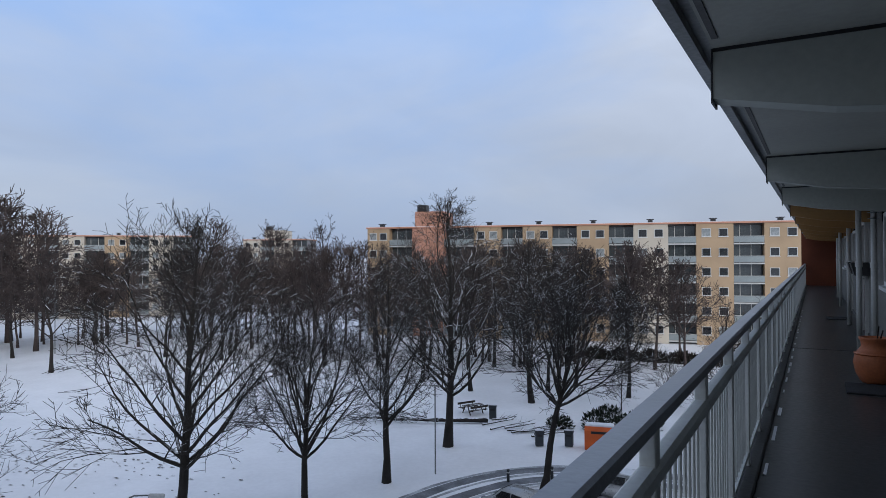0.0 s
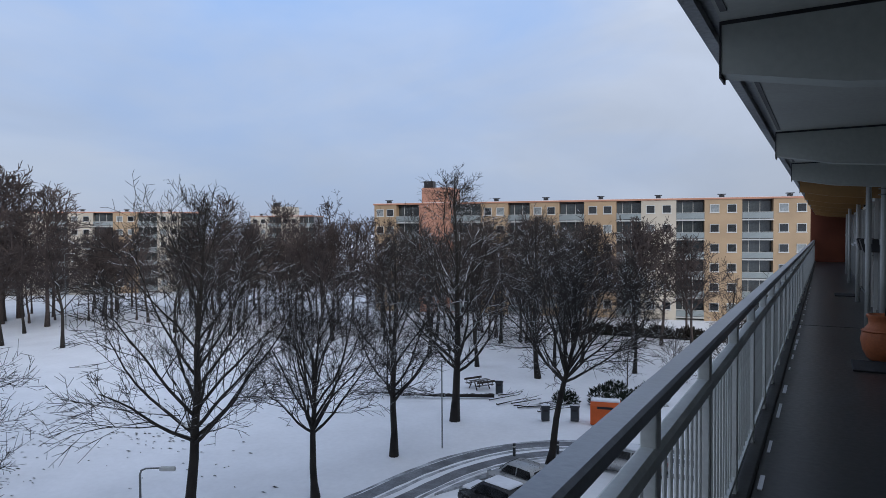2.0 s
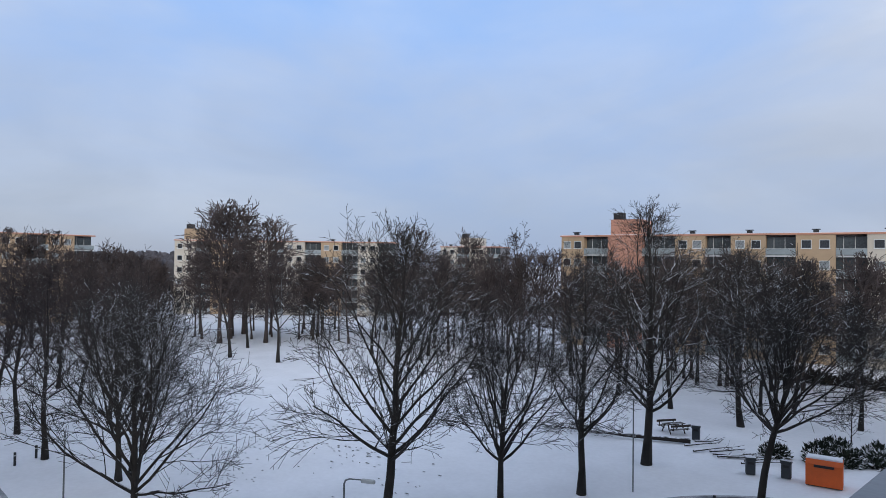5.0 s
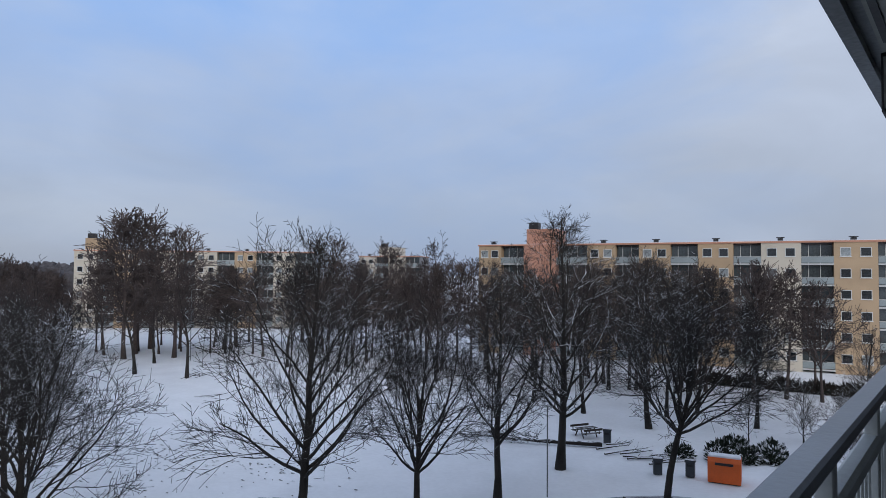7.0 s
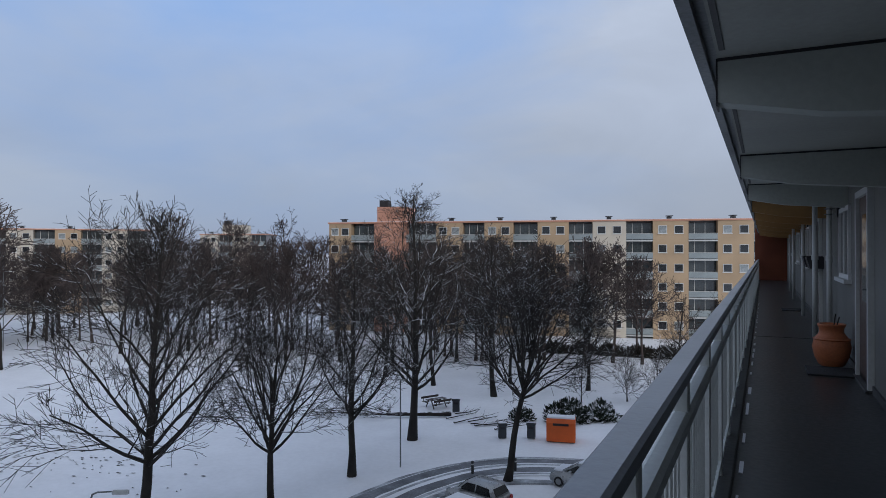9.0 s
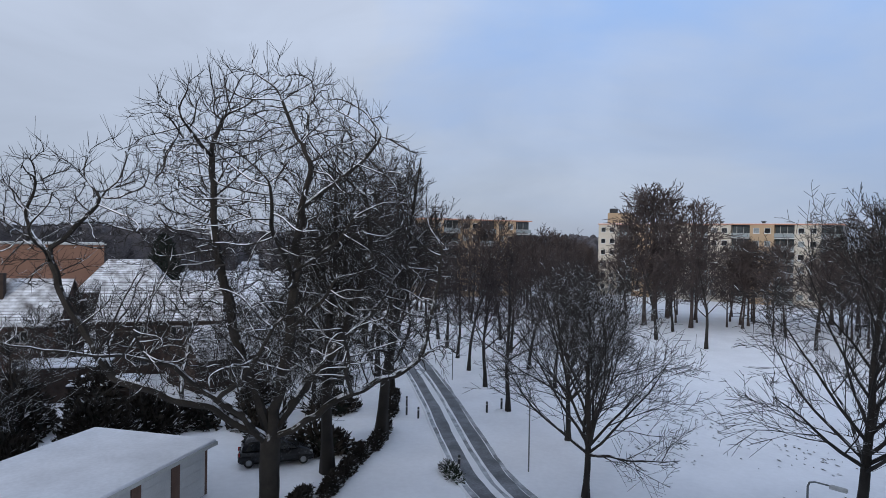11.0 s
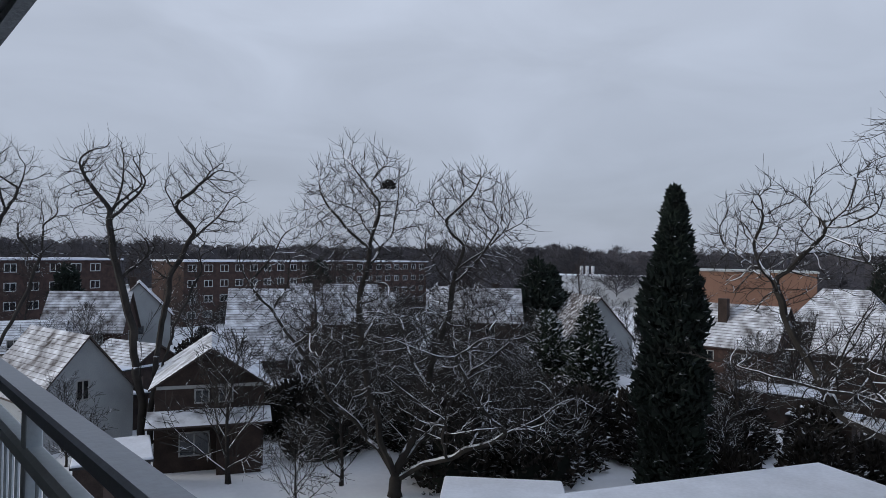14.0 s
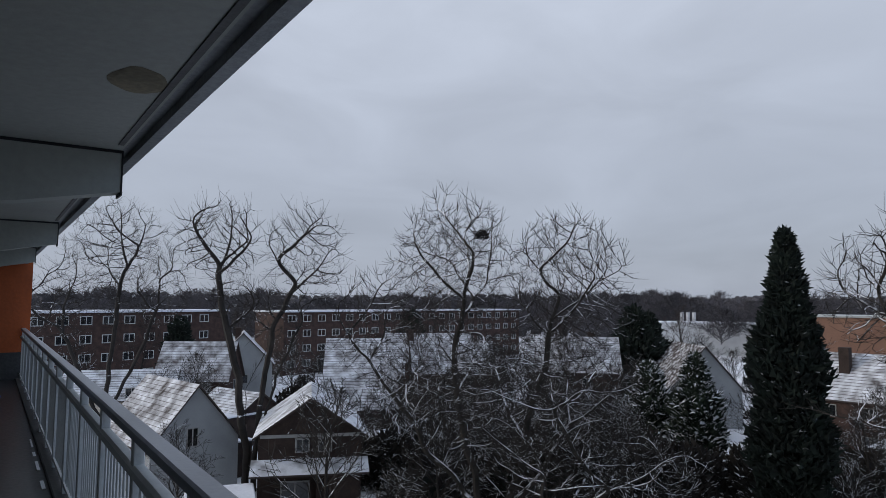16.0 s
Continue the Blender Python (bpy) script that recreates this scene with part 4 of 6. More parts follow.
# ---------------------------------------------------------------- houses and gardens
def house(x, y, yaw, w, d, eave, ridge, walls=None, roof=None, chimney=None, windows=(), label="brick house with a snowy pitched roof", hip=0.0):
    """A house with its ridge along local y; w is across the ridge. windows: (side, offset, z, width, height)."""
    walls, roof = walls or BRICK, roof or TILE_SNOW
    ob = thing("house", pose(x, y, 0, 0, 0, yaw), label, "house", "houses with snowy roofs")
    g = Geo().prism([(-w / 2, -0.3), (w / 2, -0.3), (w / 2, eave), (0, ridge - 0.05) if not hip else (0, eave), (-w / 2, eave)], -d / 2, d / 2)
    part("wall", g, walls, ob)
    o = 0.35
    slope = (ridge - eave) / (w / 2)
    r = Geo()
    yh = d / 2 + 0.25
    length = math.hypot(w / 2 + o, ridge - eave + o * slope)
    courses = max(6, int(length / 0.36))
    rows_up = []
    for c in range(courses):
        for u, lift in ((c / courses, 0.15), ((c + 1) / courses, 0.115)):
            rows_up.append(((w / 2 + o) * (1 - u), eave - o * slope + (ridge - eave + o * slope) * u + lift, yh - hip * u))
    profile = [(-px, pz, py) for px, pz, py in rows_up] + rows_up[::-1]
    under = [(px, pz - 0.14, py) for px, pz, py in (profile[-1], profile[len(profile) // 2], profile[0])]
    ring = profile + under
    n = len(ring)
    r.add([(px, -py, pz) for px, pz, py in ring] + [(px, py, pz) for px, pz, py in ring], [(i, (i + 1) % n, n + (i + 1) % n, n + i) for i in range(n)] + [tuple(range(n))[::-1], tuple(range(n, 2 * n))])
    if hip:
        for s in (-1, 1):
            lo = eave - o * slope
            r.add([(-(w / 2 + o), s * yh, lo + 0.17), ((w / 2 + o), s * yh, lo + 0.17), (0, s * (yh - hip), ridge + 0.18), (0, s * (yh - hip) * 0.98, ridge - 0.02)], [(0, 1, 2), (1, 0, 3)])
    top = part("roof", r, roof, ob, "snow-covered tiled roof")
    if chimney:
        part("chimney", Geo().box(chimney[0] - 0.35, chimney[0] + 0.35, chimney[1] - 0.45, chimney[1] + 0.45, eave, ridge + 0.7, c=0.02), BRICK, top)
    for side, off, z, ww, hh in windows:
        place = {"s": pose(off, -d / 2, z), "n": pose(off, d / 2, z, 0, 0, 180), "e": pose(w / 2, off, z, 0, 0, 90), "w": pose(-w / 2, off, z, 0, 0, -90)}[side]
        fr = Geo()
        for a, b, c, e in ((-ww / 2, ww / 2, 0, 0.09), (-ww / 2, ww / 2, hh - 0.09, hh), (-ww / 2, -ww / 2 + 0.09, 0.09, hh - 0.09), (ww / 2 - 0.09, ww / 2, 0.09, hh - 0.09), (-0.04, 0.04, 0.09, hh - 0.09)):
            fr.box(a, b, -0.05, 0.05, c, e)
        win = part("window", fr, WINDOW_HOUSE, ob, at=place)
        part("pane", Geo().box(-ww / 2 + 0.05, ww / 2 - 0.05, -0.02, 0.0, 0.05, hh - 0.05), PANE_DARK, win)
    return ob


two = [("e", -1.6, 0.8, 1.4, 1.3), ("e", 1.6, 0.8, 1.4, 1.3), ("e", -1.6, 3.5, 1.2, 1.1), ("e", 1.6, 3.5, 1.2, 1.1)]
gab = [("n", -1.4, 0.8, 1.6, 1.4), ("n", 1.4, 0.8, 1.1, 1.9), ("n", 0, 3.6, 1.4, 1.1)]
front = house(-17.2, -46.8, -22, 6.4, 8.5, 5.2, 7.4, BRICK, windows=[("n", -0.9, 4.1, 0.9, 0.9), ("n", 0.5, 4.1, 0.9, 0.9), ("n", -1.3, 0.9, 1.5, 1.5), ("n", 0.9, 0.9, 1.8, 1.5)] + [("e", -1.6, 1.0, 1.4, 1.3), ("e", 1.6, 3.6, 1.0, 1.0)],
              label="dark brown brick house with a snow-rimmed gable")
part("porch_roof", Geo().prism([(4.25, 3.75), (5.7, 3.1), (5.7, 2.98), (4.25, 3.5)], -3.6, 3.6, 0), TILE_SNOW, front, "snowy lean-to roof across the front")
part("bay_wall", Geo().box(-3.0, -0.4, 4.25, 5.4, -0.3, 3.1), BRICK, front)
part("gable_board", Geo().box(-3.1, 3.1, 4.26, 4.31, 5.05, 5.25), WINDOW_HOUSE, front)
house(-10.0, -57, 12, 6.5, 9, 3.6, 7.5, RENDER_GREY, windows=[("e", 0, 1, 1.0, 1.3), ("n", 0.3, 3.2, 0.9, 1.4)], label="grey rendered house with a steep snowy roof")
house(-24.5, -87.5, -17, 7, 8, 6.0, 9.6, RENDER_GREY, chimney=(0.6, 2), windows=gab + two, label="grey two-storey house with a snowy gabled roof")
house(-10, -82, 70, 7, 11, 3.4, 6.0, CREAM, windows=two, label="low cream house with a snowy roof")
house(-36, -76, 62, 7.5, 9, 5.2, 9.0, BRICK_RED, chimney=(-1, 1.5), windows=gab + two)
house(-46, -72, 62, 7.5, 10, 5.2, 8.6, BRICK, windows=two)
house(-65.8, -51.8, -32, 8, 9, 4.2, 8.8, RENDER_GREY, roof=ROOF_TILE, windows=gab, label="grey gabled house with striped snowy tiles")
house(-82, -68, -40, 6, 8, 5, 8.2, RENDER_WHITE, windows=gab, label="white rendered gabled house with snow on its roof")
house(-66, -33, 5, 8, 9, 5.2, 8.9, BRICK_RED, chimney=(1.6, -1.0), windows=two + gab)
house(-70, -21, 8, 8, 11, 5.2, 8.6, BRICK, windows=two)
house(-100, -34, 10, 9, 12, 5.5, 9.6, BRICK, hip=3.5)
house(-62, -14, 40, 6, 7, 2.8, 5.2, BRICK, windows=[("e", 0, 0.8, 1.2, 1.2)], label="small brick annexe with a snowy roof")
house(-19, -70, 20, 6, 7, 2.6, 4.6, BRICK, label="brick outhouse with a snowy roof")
house(-24, -58, -20, 5, 6, 2.4, 3.6, BRICK, label="brick shed with a snowy roof")


house(-59, -64, 48, 7.5, 11, 5.4, 9.2, BRICK, chimney=(-1, 2.5), windows=two)
house(-18, -82, 58, 6, 8, 5.0, 8.8, BRICK_RED, windows=two + gab)
house(-50, -84, 62, 7.5, 12, 5.4, 9.0, BRICK_RED, chimney=(1, -2.5), windows=two)
house(-30, -66, 68, 6, 8, 3.0, 6.0, BRICK, windows=[("e", 0, 0.8, 1.2, 1.2)], label="low brick house with a snowy roof")


def shed(x, y, yaw, w, d, h):
    ob = thing("shed", pose(x, y, 0, 0, 0, yaw), "low flat-roofed garden shed under snow", "shed", "flat-roofed sheds in the gardens")
    part("wall", Geo().box(-w / 2, w / 2, -d / 2, d / 2, -0.3, h), BRICK, ob)
    part("roof", Geo().box(-w / 2 - 0.15, w / 2 + 0.15, -d / 2 - 0.15, d / 2 + 0.15, h, h + 0.12), DARK, ob)
    part("roof_snow", Geo().box(-w / 2 - 0.12, w / 2 + 0.12, -d / 2 - 0.12, d / 2 + 0.12, h + 0.12, h + 0.24, c=0.05), SNOW_ROOF, ob)
    part("door", Geo().box(-0.4, 0.4, d / 2, d / 2 + 0.04, 0.0, 2.0), DOOR_WOOD, ob)


for x, y, yaw, w, d, h in ((-9.7, -41.5, -15, 3.6, 4.5, 2.4), (-21.6, -23.6, 134, 5.5, 4, 2.35), (-13.2, -57.5, 10, 4.5, 5, 2.5), (-17.5, -67.5, 20, 5, 4, 2.7), (-26.5, -52.5, -20, 3.5, 4, 2.3), (-43, -51, 30, 4, 5, 2.5), (-52, -45, 30, 4, 4, 2.4), (-57, -25, 8, 4, 6, 2.6), (-51, -20, 5, 3.5, 4, 2.4)):
    shed(x, y, yaw, w, d, h)


def row_block(x, y, yaw, length, label, roof=12.3, rows=4):
    ob = thing("terrace_block", pose(x, y, 0, 0, 0, yaw), label, "terrace", "long brick blocks beyond the gardens")
    part("wall", Geo().box(0, length, 0, 10, -0.3, roof - 0.3), BRICK_RED, ob)
    part("roof", Geo().box(-0.3, length + 0.3, -0.4, 10.3, roof - 0.3, roof), SNOW_ROOF, ob, "flat snow-covered roof")
    fr = Geo()
    for a, b, c, d in ((-0.9, 0.9, 0, 0.1), (-0.9, 0.9, 1.2, 1.3), (-0.9, -0.8, 0.1, 1.2), (0.8, 0.9, 0.1, 1.2), (-0.05, 0.05, 0.1, 1.2)):
        fr.box(a, b, -0.06, 0.03, c, d)
    frm, pan = fr.mesh("window_frame", WINDOW_WHITE), Geo().box(-0.85, 0.85, -0.03, 0.0, 0.05, 1.25).mesh("pane", PANE_DARK)
    n = int(length / 3.4)
    for r in range(rows):
        for i in range(n):
            win = part("window", frm, None, ob, at=pose(1.7 + 3.4 * i, 0, roof - 2.1 - 2.8 * r))
            part("pane", pan, None, win)
    return ob


row_block(2, -109, 203, 37, "long brown brick block with a snowy flat roof", 12.0)
row_block(-41.8, -120.8, 193.5, 72, "long brown brick block with a snowy flat roof", 11.8)

# garages: the front runs along local x
garages = thing("garage_row", pose(-20.5, -15.0, 0, 0, 0, 158.5), "row of white garage doors between brick piers under deep snow", "garages")
part("wall", Geo().box(-4, 15.6, 0.12, 7.0, -0.3, 2.45), GARAGE_PIER, garages)
part("roof", Geo().box(-4.3, 15.9, -0.3, 7.3, 2.45, 2.62), CONCRETE_PALE, garages, "pale roof edge")
part("roof_snow", Geo().box(-4.25, 15.85, -0.25, 7.25, 2.62, 2.76, c=0.05), SNOW_ROOF, garages)
pier_me = Geo().box(0, 0.6, -0.03, 0.12, -0.2, 2.45).mesh("pier", GARAGE_PIER)
door_me = Geo()
door_me.box(0.62, 2.73, 0.03, 0.1, 0, 2.4)
for k in range(1, 5):
    door_me.box(0.62, 2.73, 0.02, 0.03, 0.48 * k - 0.012, 0.48 * k + 0.012)
door_me = door_me.mesh("garage_door", GARAGE_DOOR)
for i in range(7):
    part("pier", pier_me, None, garages, at=pose(-3.98 + 2.75 * i, 0, 0))
    part("garage_door", door_me, None, garages, at=pose(-3.98 + 2.75 * i, 0, 0))


# ---------------------------------------------------------------- evergreens, shrubs, woods
def clump_cloud(seed, count, shape, size):
    """Small four-sided leaf sprays scattered by shape(rng), which gives a place and an outward direction."""
    rg = np.random.default_rng(seed)
    g = Geo()
    for _ in range(count):
        p, out = shape(rg)
        s = size * rg.uniform(0.6, 1.3)
        d = out + rg.normal(0, 0.45, 3)
        d /= np.linalg.norm(d)
        a = np.cross(d, rg.normal(size=3))
        a /= np.linalg.norm(a)
        b = np.cross(d, a)
        g.add([p + a * s * 0.35, p - a * s * 0.35, p + d * s, p + b * s * 0.22 + d * s * 0.4], [(0, 1, 2), (0, 2, 3), (1, 3, 2), (0, 3, 1)])
    return g


def column(height, radius, sharp=0.55):
    def shape(rg):
        z = height * rg.uniform(0.0, 1.0) ** 0.9
        u = z / height
        r = radius * min(1.0, ((1 - u) / 0.42) ** sharp) * (0.86 + 0.14 * math.sin(7 * u * math.pi + 3 * noise.noise((z, 0, seed_shift)))) * (1 - 0.25 * max(0, 0.12 - u) / 0.12)
        az = rg.uniform(0, 2 * math.pi)
        r *= rg.uniform(0.62, 1.06) * (1 + 0.22 * noise.noise((3 * math.cos(az), 3 * math.sin(az), z * 0.9)))
        return np.array((r * math.cos(az), r * math.sin(az), z)), np.array((math.cos(az) * 0.7, math.sin(az) * 0.7, 0.75))
    return shape


def mound(rx, ry, rz):
    def shape(rg):
        d = rg.normal(size=3)
        d[2] = abs(d[2])
        d /= np.linalg.norm(d)
        k = rg.uniform(0.75, 1.0) * (1 + 0.3 * noise.noise(tuple(d * 2.5)))
        return d * np.array((rx, ry, rz)) * k, d + np.array((0, 0, 0.4))
    return shape


seed_shift = 0.0


def evergreen(x, y, height, radius, leaf, count, label, sharp=0.55, size=0.5, seed=1):
    ob = thing("conifer", pose(x, y, -0.1), label, "conifer", "evergreens in the gardens")
    part("trunk", Geo().tube([(0, 0, 0), (0.05, 0, height * 0.5), (0, 0.03, height * 0.96)], [0.2, 0.14, 0.02], 8), BARK, ob)
    part("crown", clump_cloud(seed, count, column(height, radius, sharp), size), leaf, ob)
    # solid core whose near-black colour stands for shade deep in the crown
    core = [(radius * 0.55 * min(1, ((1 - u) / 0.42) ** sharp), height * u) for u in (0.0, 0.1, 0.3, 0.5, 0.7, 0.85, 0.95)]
    part("inner_shade_core", Geo().lathe(core, 12), SHADE_CORE, ob)
    return ob


# near-black, so that gaps between the sprays look shaded
SHADE_CORE = mat("inner_shade_core", (0.010, 0.014, 0.010), 1.0, 0.3, 9.0, 0.0)
evergreen(-33.9, -22.2, 17.4, 1.95, LEAF_DARK, 12500, "tall dark columnar conifer beside the garages", 0.9, 0.5, 1)
evergreen(-43.0, -34.5, 9.6, 2.0, LEAF_GREEN, 5200, "young spruce with snow on its sprays", 0.85, 0.55, 2)
evergreen(-42.5, -38.5, 8.8, 2.0, LEAF_GREEN, 5200, "snow-flecked green holly bush in the garden", 0.6, 0.5, 3)
evergreen(-66, -60, 12.4, 3.4, LEAF_DARK, 3600, "dark garden conifer between the houses", 1.0, 1.3, 4)
evergreen(-72, -63, 11.4, 3.2, LEAF_DARK, 3200, "dark garden conifer between the houses", 1.0, 1.3, 5)
evergreen(-19.5, -101, 11.0, 2.2, LEAF_DARK, 2600, "dark conifer before the brick block", 0.7, 0.9, 6)
evergreen(-110, -32, 13.0, 2.6, LEAF_DARK, 2200, "distant dark conifer beyond the houses", 0.8, 1.0, 7)
evergreen(-96, -60, 12.0, 3.0, LEAF_DARK, 2600, "distant dark conifer beyond the houses", 0.8, 1.0, 8)
evergreen(-52, -92, 12.0, 3.0, LEAF_DARK, 2600, "dark garden conifer between the houses", 0.8, 1.0, 9)


def bush(x, y, rx, ry, rz, leaf, count, label, size=0.35, seed=1, name="shrub", yaw=0):
    ob = thing(name, pose(x, y, -0.1, 0, 0, yaw), label, "shrub" if name != "hedge" else "hedge", "shrubs and hedges")
    part("foliage", clump_cloud(seed, count, mound(rx, ry, rz), size), leaf, ob)
    # added dark body: the shrub's inner shade is put into its colour
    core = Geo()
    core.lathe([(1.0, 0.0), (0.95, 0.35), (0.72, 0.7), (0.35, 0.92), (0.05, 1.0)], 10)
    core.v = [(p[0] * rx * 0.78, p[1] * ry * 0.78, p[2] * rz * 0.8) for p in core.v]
    part("inner_shade_core", core, SHADE_CORE, ob)
    return ob


# dark shrubbery before the plane tree and along the gardens
dark_bushes = [(-31.0, -29.5, 3.2, 2.8, 5.2), (-27, -33, 4.0, 3.0, 5.2), (-34.5, -30.5, 3.0, 2.6, 4.8),
               (-38.0, -20.5, 2.0, 1.6, 2.2), (-29.5, -38.5, 3.4, 2.8, 4.4), (-35.5, -37, 3.2, 2.8, 4.6), (-30, -45, 3.4, 3.0, 4.6), (-38, -44, 3.2, 3.0, 4.4), (-24, -48, 3, 3, 3.6), (-39.5, -27, 2.6, 2.4, 3.8), (-42, -30, 2.6, 2.4, 3.6), (-38, -31, 2.4, 2.4, 4.0), (-42.5, -17.5, 2.4, 2.0, 3.0), (-46.0, -15.5, 2.4, 1.8, 2.6), (-45.5, -24, 3.0, 2.4, 4.0), (-50, -20, 3.0, 2.2, 3.6)]
for k, (x, y, rx, ry, rz) in enumerate(dark_bushes):
    bush(x, y, rx, ry, rz, HEDGE, 1900, "dense dark shrub flecked with snow", 0.42, 30 + k, yaw=37 * k)
rg = np.random.default_rng(11)
k = 0
HOUSES = [(-17.2, -46.8), (-9.7, -41.5), (-59, -64), (-18, -82), (-50, -84), (-30, -66), (-10, -57), (-24.5, -87.5), (-10, -82), (-36, -76), (-46, -72), (-67.5, -50), (-82, -68), (-66, -33), (-70, -21), (-100, -34), (-62, -14), (-19, -70), (-24, -58)]
while k < 56:
    x, y = rg.uniform(-100, -4), rg.uniform(-106, -14)
    if any(math.hypot(x - a, y - b) < 6.5 for a, b in HOUSES) or y > -0.52 * x - 40 and x > -30 and y > -34 or y > -10 + 0.12 * (x + 40) and x > -60:
        continue
    sc = rg.uniform(0.45, 1.0)
    tree(x, y, snowy[k % 3], "bare garden shrub with snow on its twigs", "bare shrubs and small trees in the gardens", rg.uniform(0, 360), sc)
    k += 1
for k in range(50):
    x, y = rg.uniform(-92, -6), rg.uniform(-98, -20)
    if any(math.hypot(x - a, y - b) < 5.5 for a, b in HOUSES) or math.hypot(x, y + 3) < 36 or y > -0.3 * x - 34 and x > -38 or y > -15:
        continue
    tree(x, y, thicket[k % 2], "dense dark bare tree with snow on its boughs", "dark bare trees between the houses", rg.uniform(0, 360), rg.uniform(0.5, 1.05))
for k in range(84):
    x, y = rg.uniform(-100, -6), rg.uniform(-100, -38)
    if any(math.hypot(x - a, y - b) < 6.5 for a, b in HOUSES):
        continue
    bush(x, y, rg.uniform(1.6, 3.8), rg.uniform(1, 2.6), rg.uniform(1.4, 3.8), HEDGE, 300, "dark garden hedge with snow on top", 0.6, 60 + k, "hedge", rg.uniform(0, 180))
for k, (x, y, h) in enumerate([(-34, -62, 13), (-58, -62, 13), (-80, -48, 13), (-90, -20, 14), (-84, -8, 14), (-76, -88, 13), (-60, -100, 14), (-14, -100, 13), (-95, -75, 14), (-30, -108, 12)]):
    tree(x, y, mid[k % 3], "bare garden tree between the houses", "garden trees between the houses", 40 * k, h / 13)
for k, (x, y, sc) in enumerate([(-20.5, -35.5, 0.75), (-25, -40.5, 0.8), (-16.5, -33.5, 0.55), (-29.5, -30.0, 0.85), (-33.0, -33.5, 0.8), (-26.5, -35.5, 0.9), (-37.5, -25.0, 0.6), (-40, -22, 0.55)]):
    tree(x, y, thicket[k % 2], "dense dark bare tree with snow on its boughs", "dark bare trees between the houses", 63 * k, sc)
# windblown thin trees near the railing's end
windblown = [
    (-13.6, -49.6, 163, 131, 0.26, 1100, [(-2.3, 0, 18, 3.4, 2.6, 3.5), (-1.0, 0, 13.5, 2.4, 2.0, 2.0)], [[(0, 0, 3), (-0.6, 0, 8), (-1.6, 0, 12), (-2.3, 0, 15.6)], [(0, 0, 3), (-0.2, 0.3, 7.5), (1.6, 0.6, 11.5)]]),
    (-14.6, -51.0, 162, 133, 0.22, 1200, [(3.2, 0, 17, 3.6, 2.4, 4.6), (1.6, 0.4, 12.4, 2.6, 2.0, 2.4)], [[(0, 0, 2.4), (0.5, 0, 7), (1.2, 0, 12), (3.2, 0, 16)], [(0, 0, 2.4), (1.4, 0.2, 8), (3.2, 0.4, 12.4)]]),
    (-7.0, -73.0, 173.8, 137, 0.30, 2200, [(0.8, 0, 17, 5.6, 4.6, 7.0), (-4.2, 0, 13.2, 4.0, 3.4, 4.2), (4.6, 0, 15, 3.6, 3.2, 5.0)], [[(0, 0, 2), (0.6, 0, 8), (1.0, 0, 15), (3, 0, 20)], [(0, 0, 2.2), (-2, 0, 7), (-4, 0.5, 12)], [(0, 0, 2), (3, 0, 8), (5, 0, 14)]]),
]
for x, y, az, s, r0, n, lobes, boughs in windblown:
    tree(x, y, crowd_tree(s, az, r0, n, 0.5, lobes, boughs, BARK, BARK, twigs=2, tip=0.012, wild=0.13, spray=(0.5, 1.3), limbs=5), "slender windblown bare tree behind the gardens", "windblown bare trees")

for k, (x, y, sc) in enumerate([(-46, -4.5, 0.8), (-50, -7, 0.95), (-55, -5, 0.9), (-60, -7.5, 1.0), (-66, -5, 1.0), (-72, -8, 1.1), (-58, -11, 0.8), (-80, -6, 1.1), (-52, -12.5, 0.7)]):
    tree(x, y, thicket[k % 2], "dark bare tree crowding the garden side of the road", "dark bare trees by the road", 77 * k, sc)
for k, (x, y) in enumerate([(-44, -7.5), (-47, -9), (-41.5, -3.8), (-51, -3.4), (-54, -9.5), (-62, -3.5), (-48, -13)]):
    bush(x, y, 2.2, 1.2, 1.6, HEDGE, 420, "dark garden hedge with snow on top", 0.45, 300 + k, "hedge", 40 * k)
nest_g = clump_cloud(5, 300, mound(0.30, 0.30, 0.34), 0.22)
single("bird_nest", nest_g, BARK, "dark twig nest high in the plane tree", "nest", at=pose(-21.5, -32.75, 17.2))

woods = Geo()
rg = np.random.default_rng(21)
for _ in range(1900):
    ang, dist = radians(rg.uniform(60, 205)), rg.uniform(260, 620)
    x, y = -dist * math.sin(ang), dist * math.cos(ang)
    h, r = (rg.uniform(9.5, 11.5) + dist * 0.018) * (0.9 + 0.2 * noise.noise((ang * 9, dist * 0.004, 2))), rg.uniform(2.2, 5)
    pts = []
    for ring_z, ring_r in ((0.0, 0.8), (0.6, 1.0), (0.9, 0.7)):
        for j in range(6):
            q = ring_r * r * rg.uniform(0.7, 1.25)
            pts.append((x + q * math.cos(j * 1.047), y + q * math.sin(j * 1.047), h * ring_z * rg.uniform(0.9, 1.1)))
    pts.append((x + rg.uniform(-1, 1), y, h))
    woods.add(pts, [(i * 6 + j, i * 6 + (j + 1) % 6, i * 6 + 6 + (j + 1) % 6, i * 6 + 6 + j) for i in range(2) for j in range(6)] + [(12 + j, 12 + (j + 1) % 6, 18) for j in range(6)])
tagged(part("far_woods", woods, WOOD_HAZED), "hazy dark bare woods along the horizon", "woods", kind="stuff")
sprays = [(np.array([v.co[:] for v in me.vertices]), [tuple(q.vertices) for q in me.polygons]) for me in (far[0][1], far[1][1])]
wood_edge = Geo()
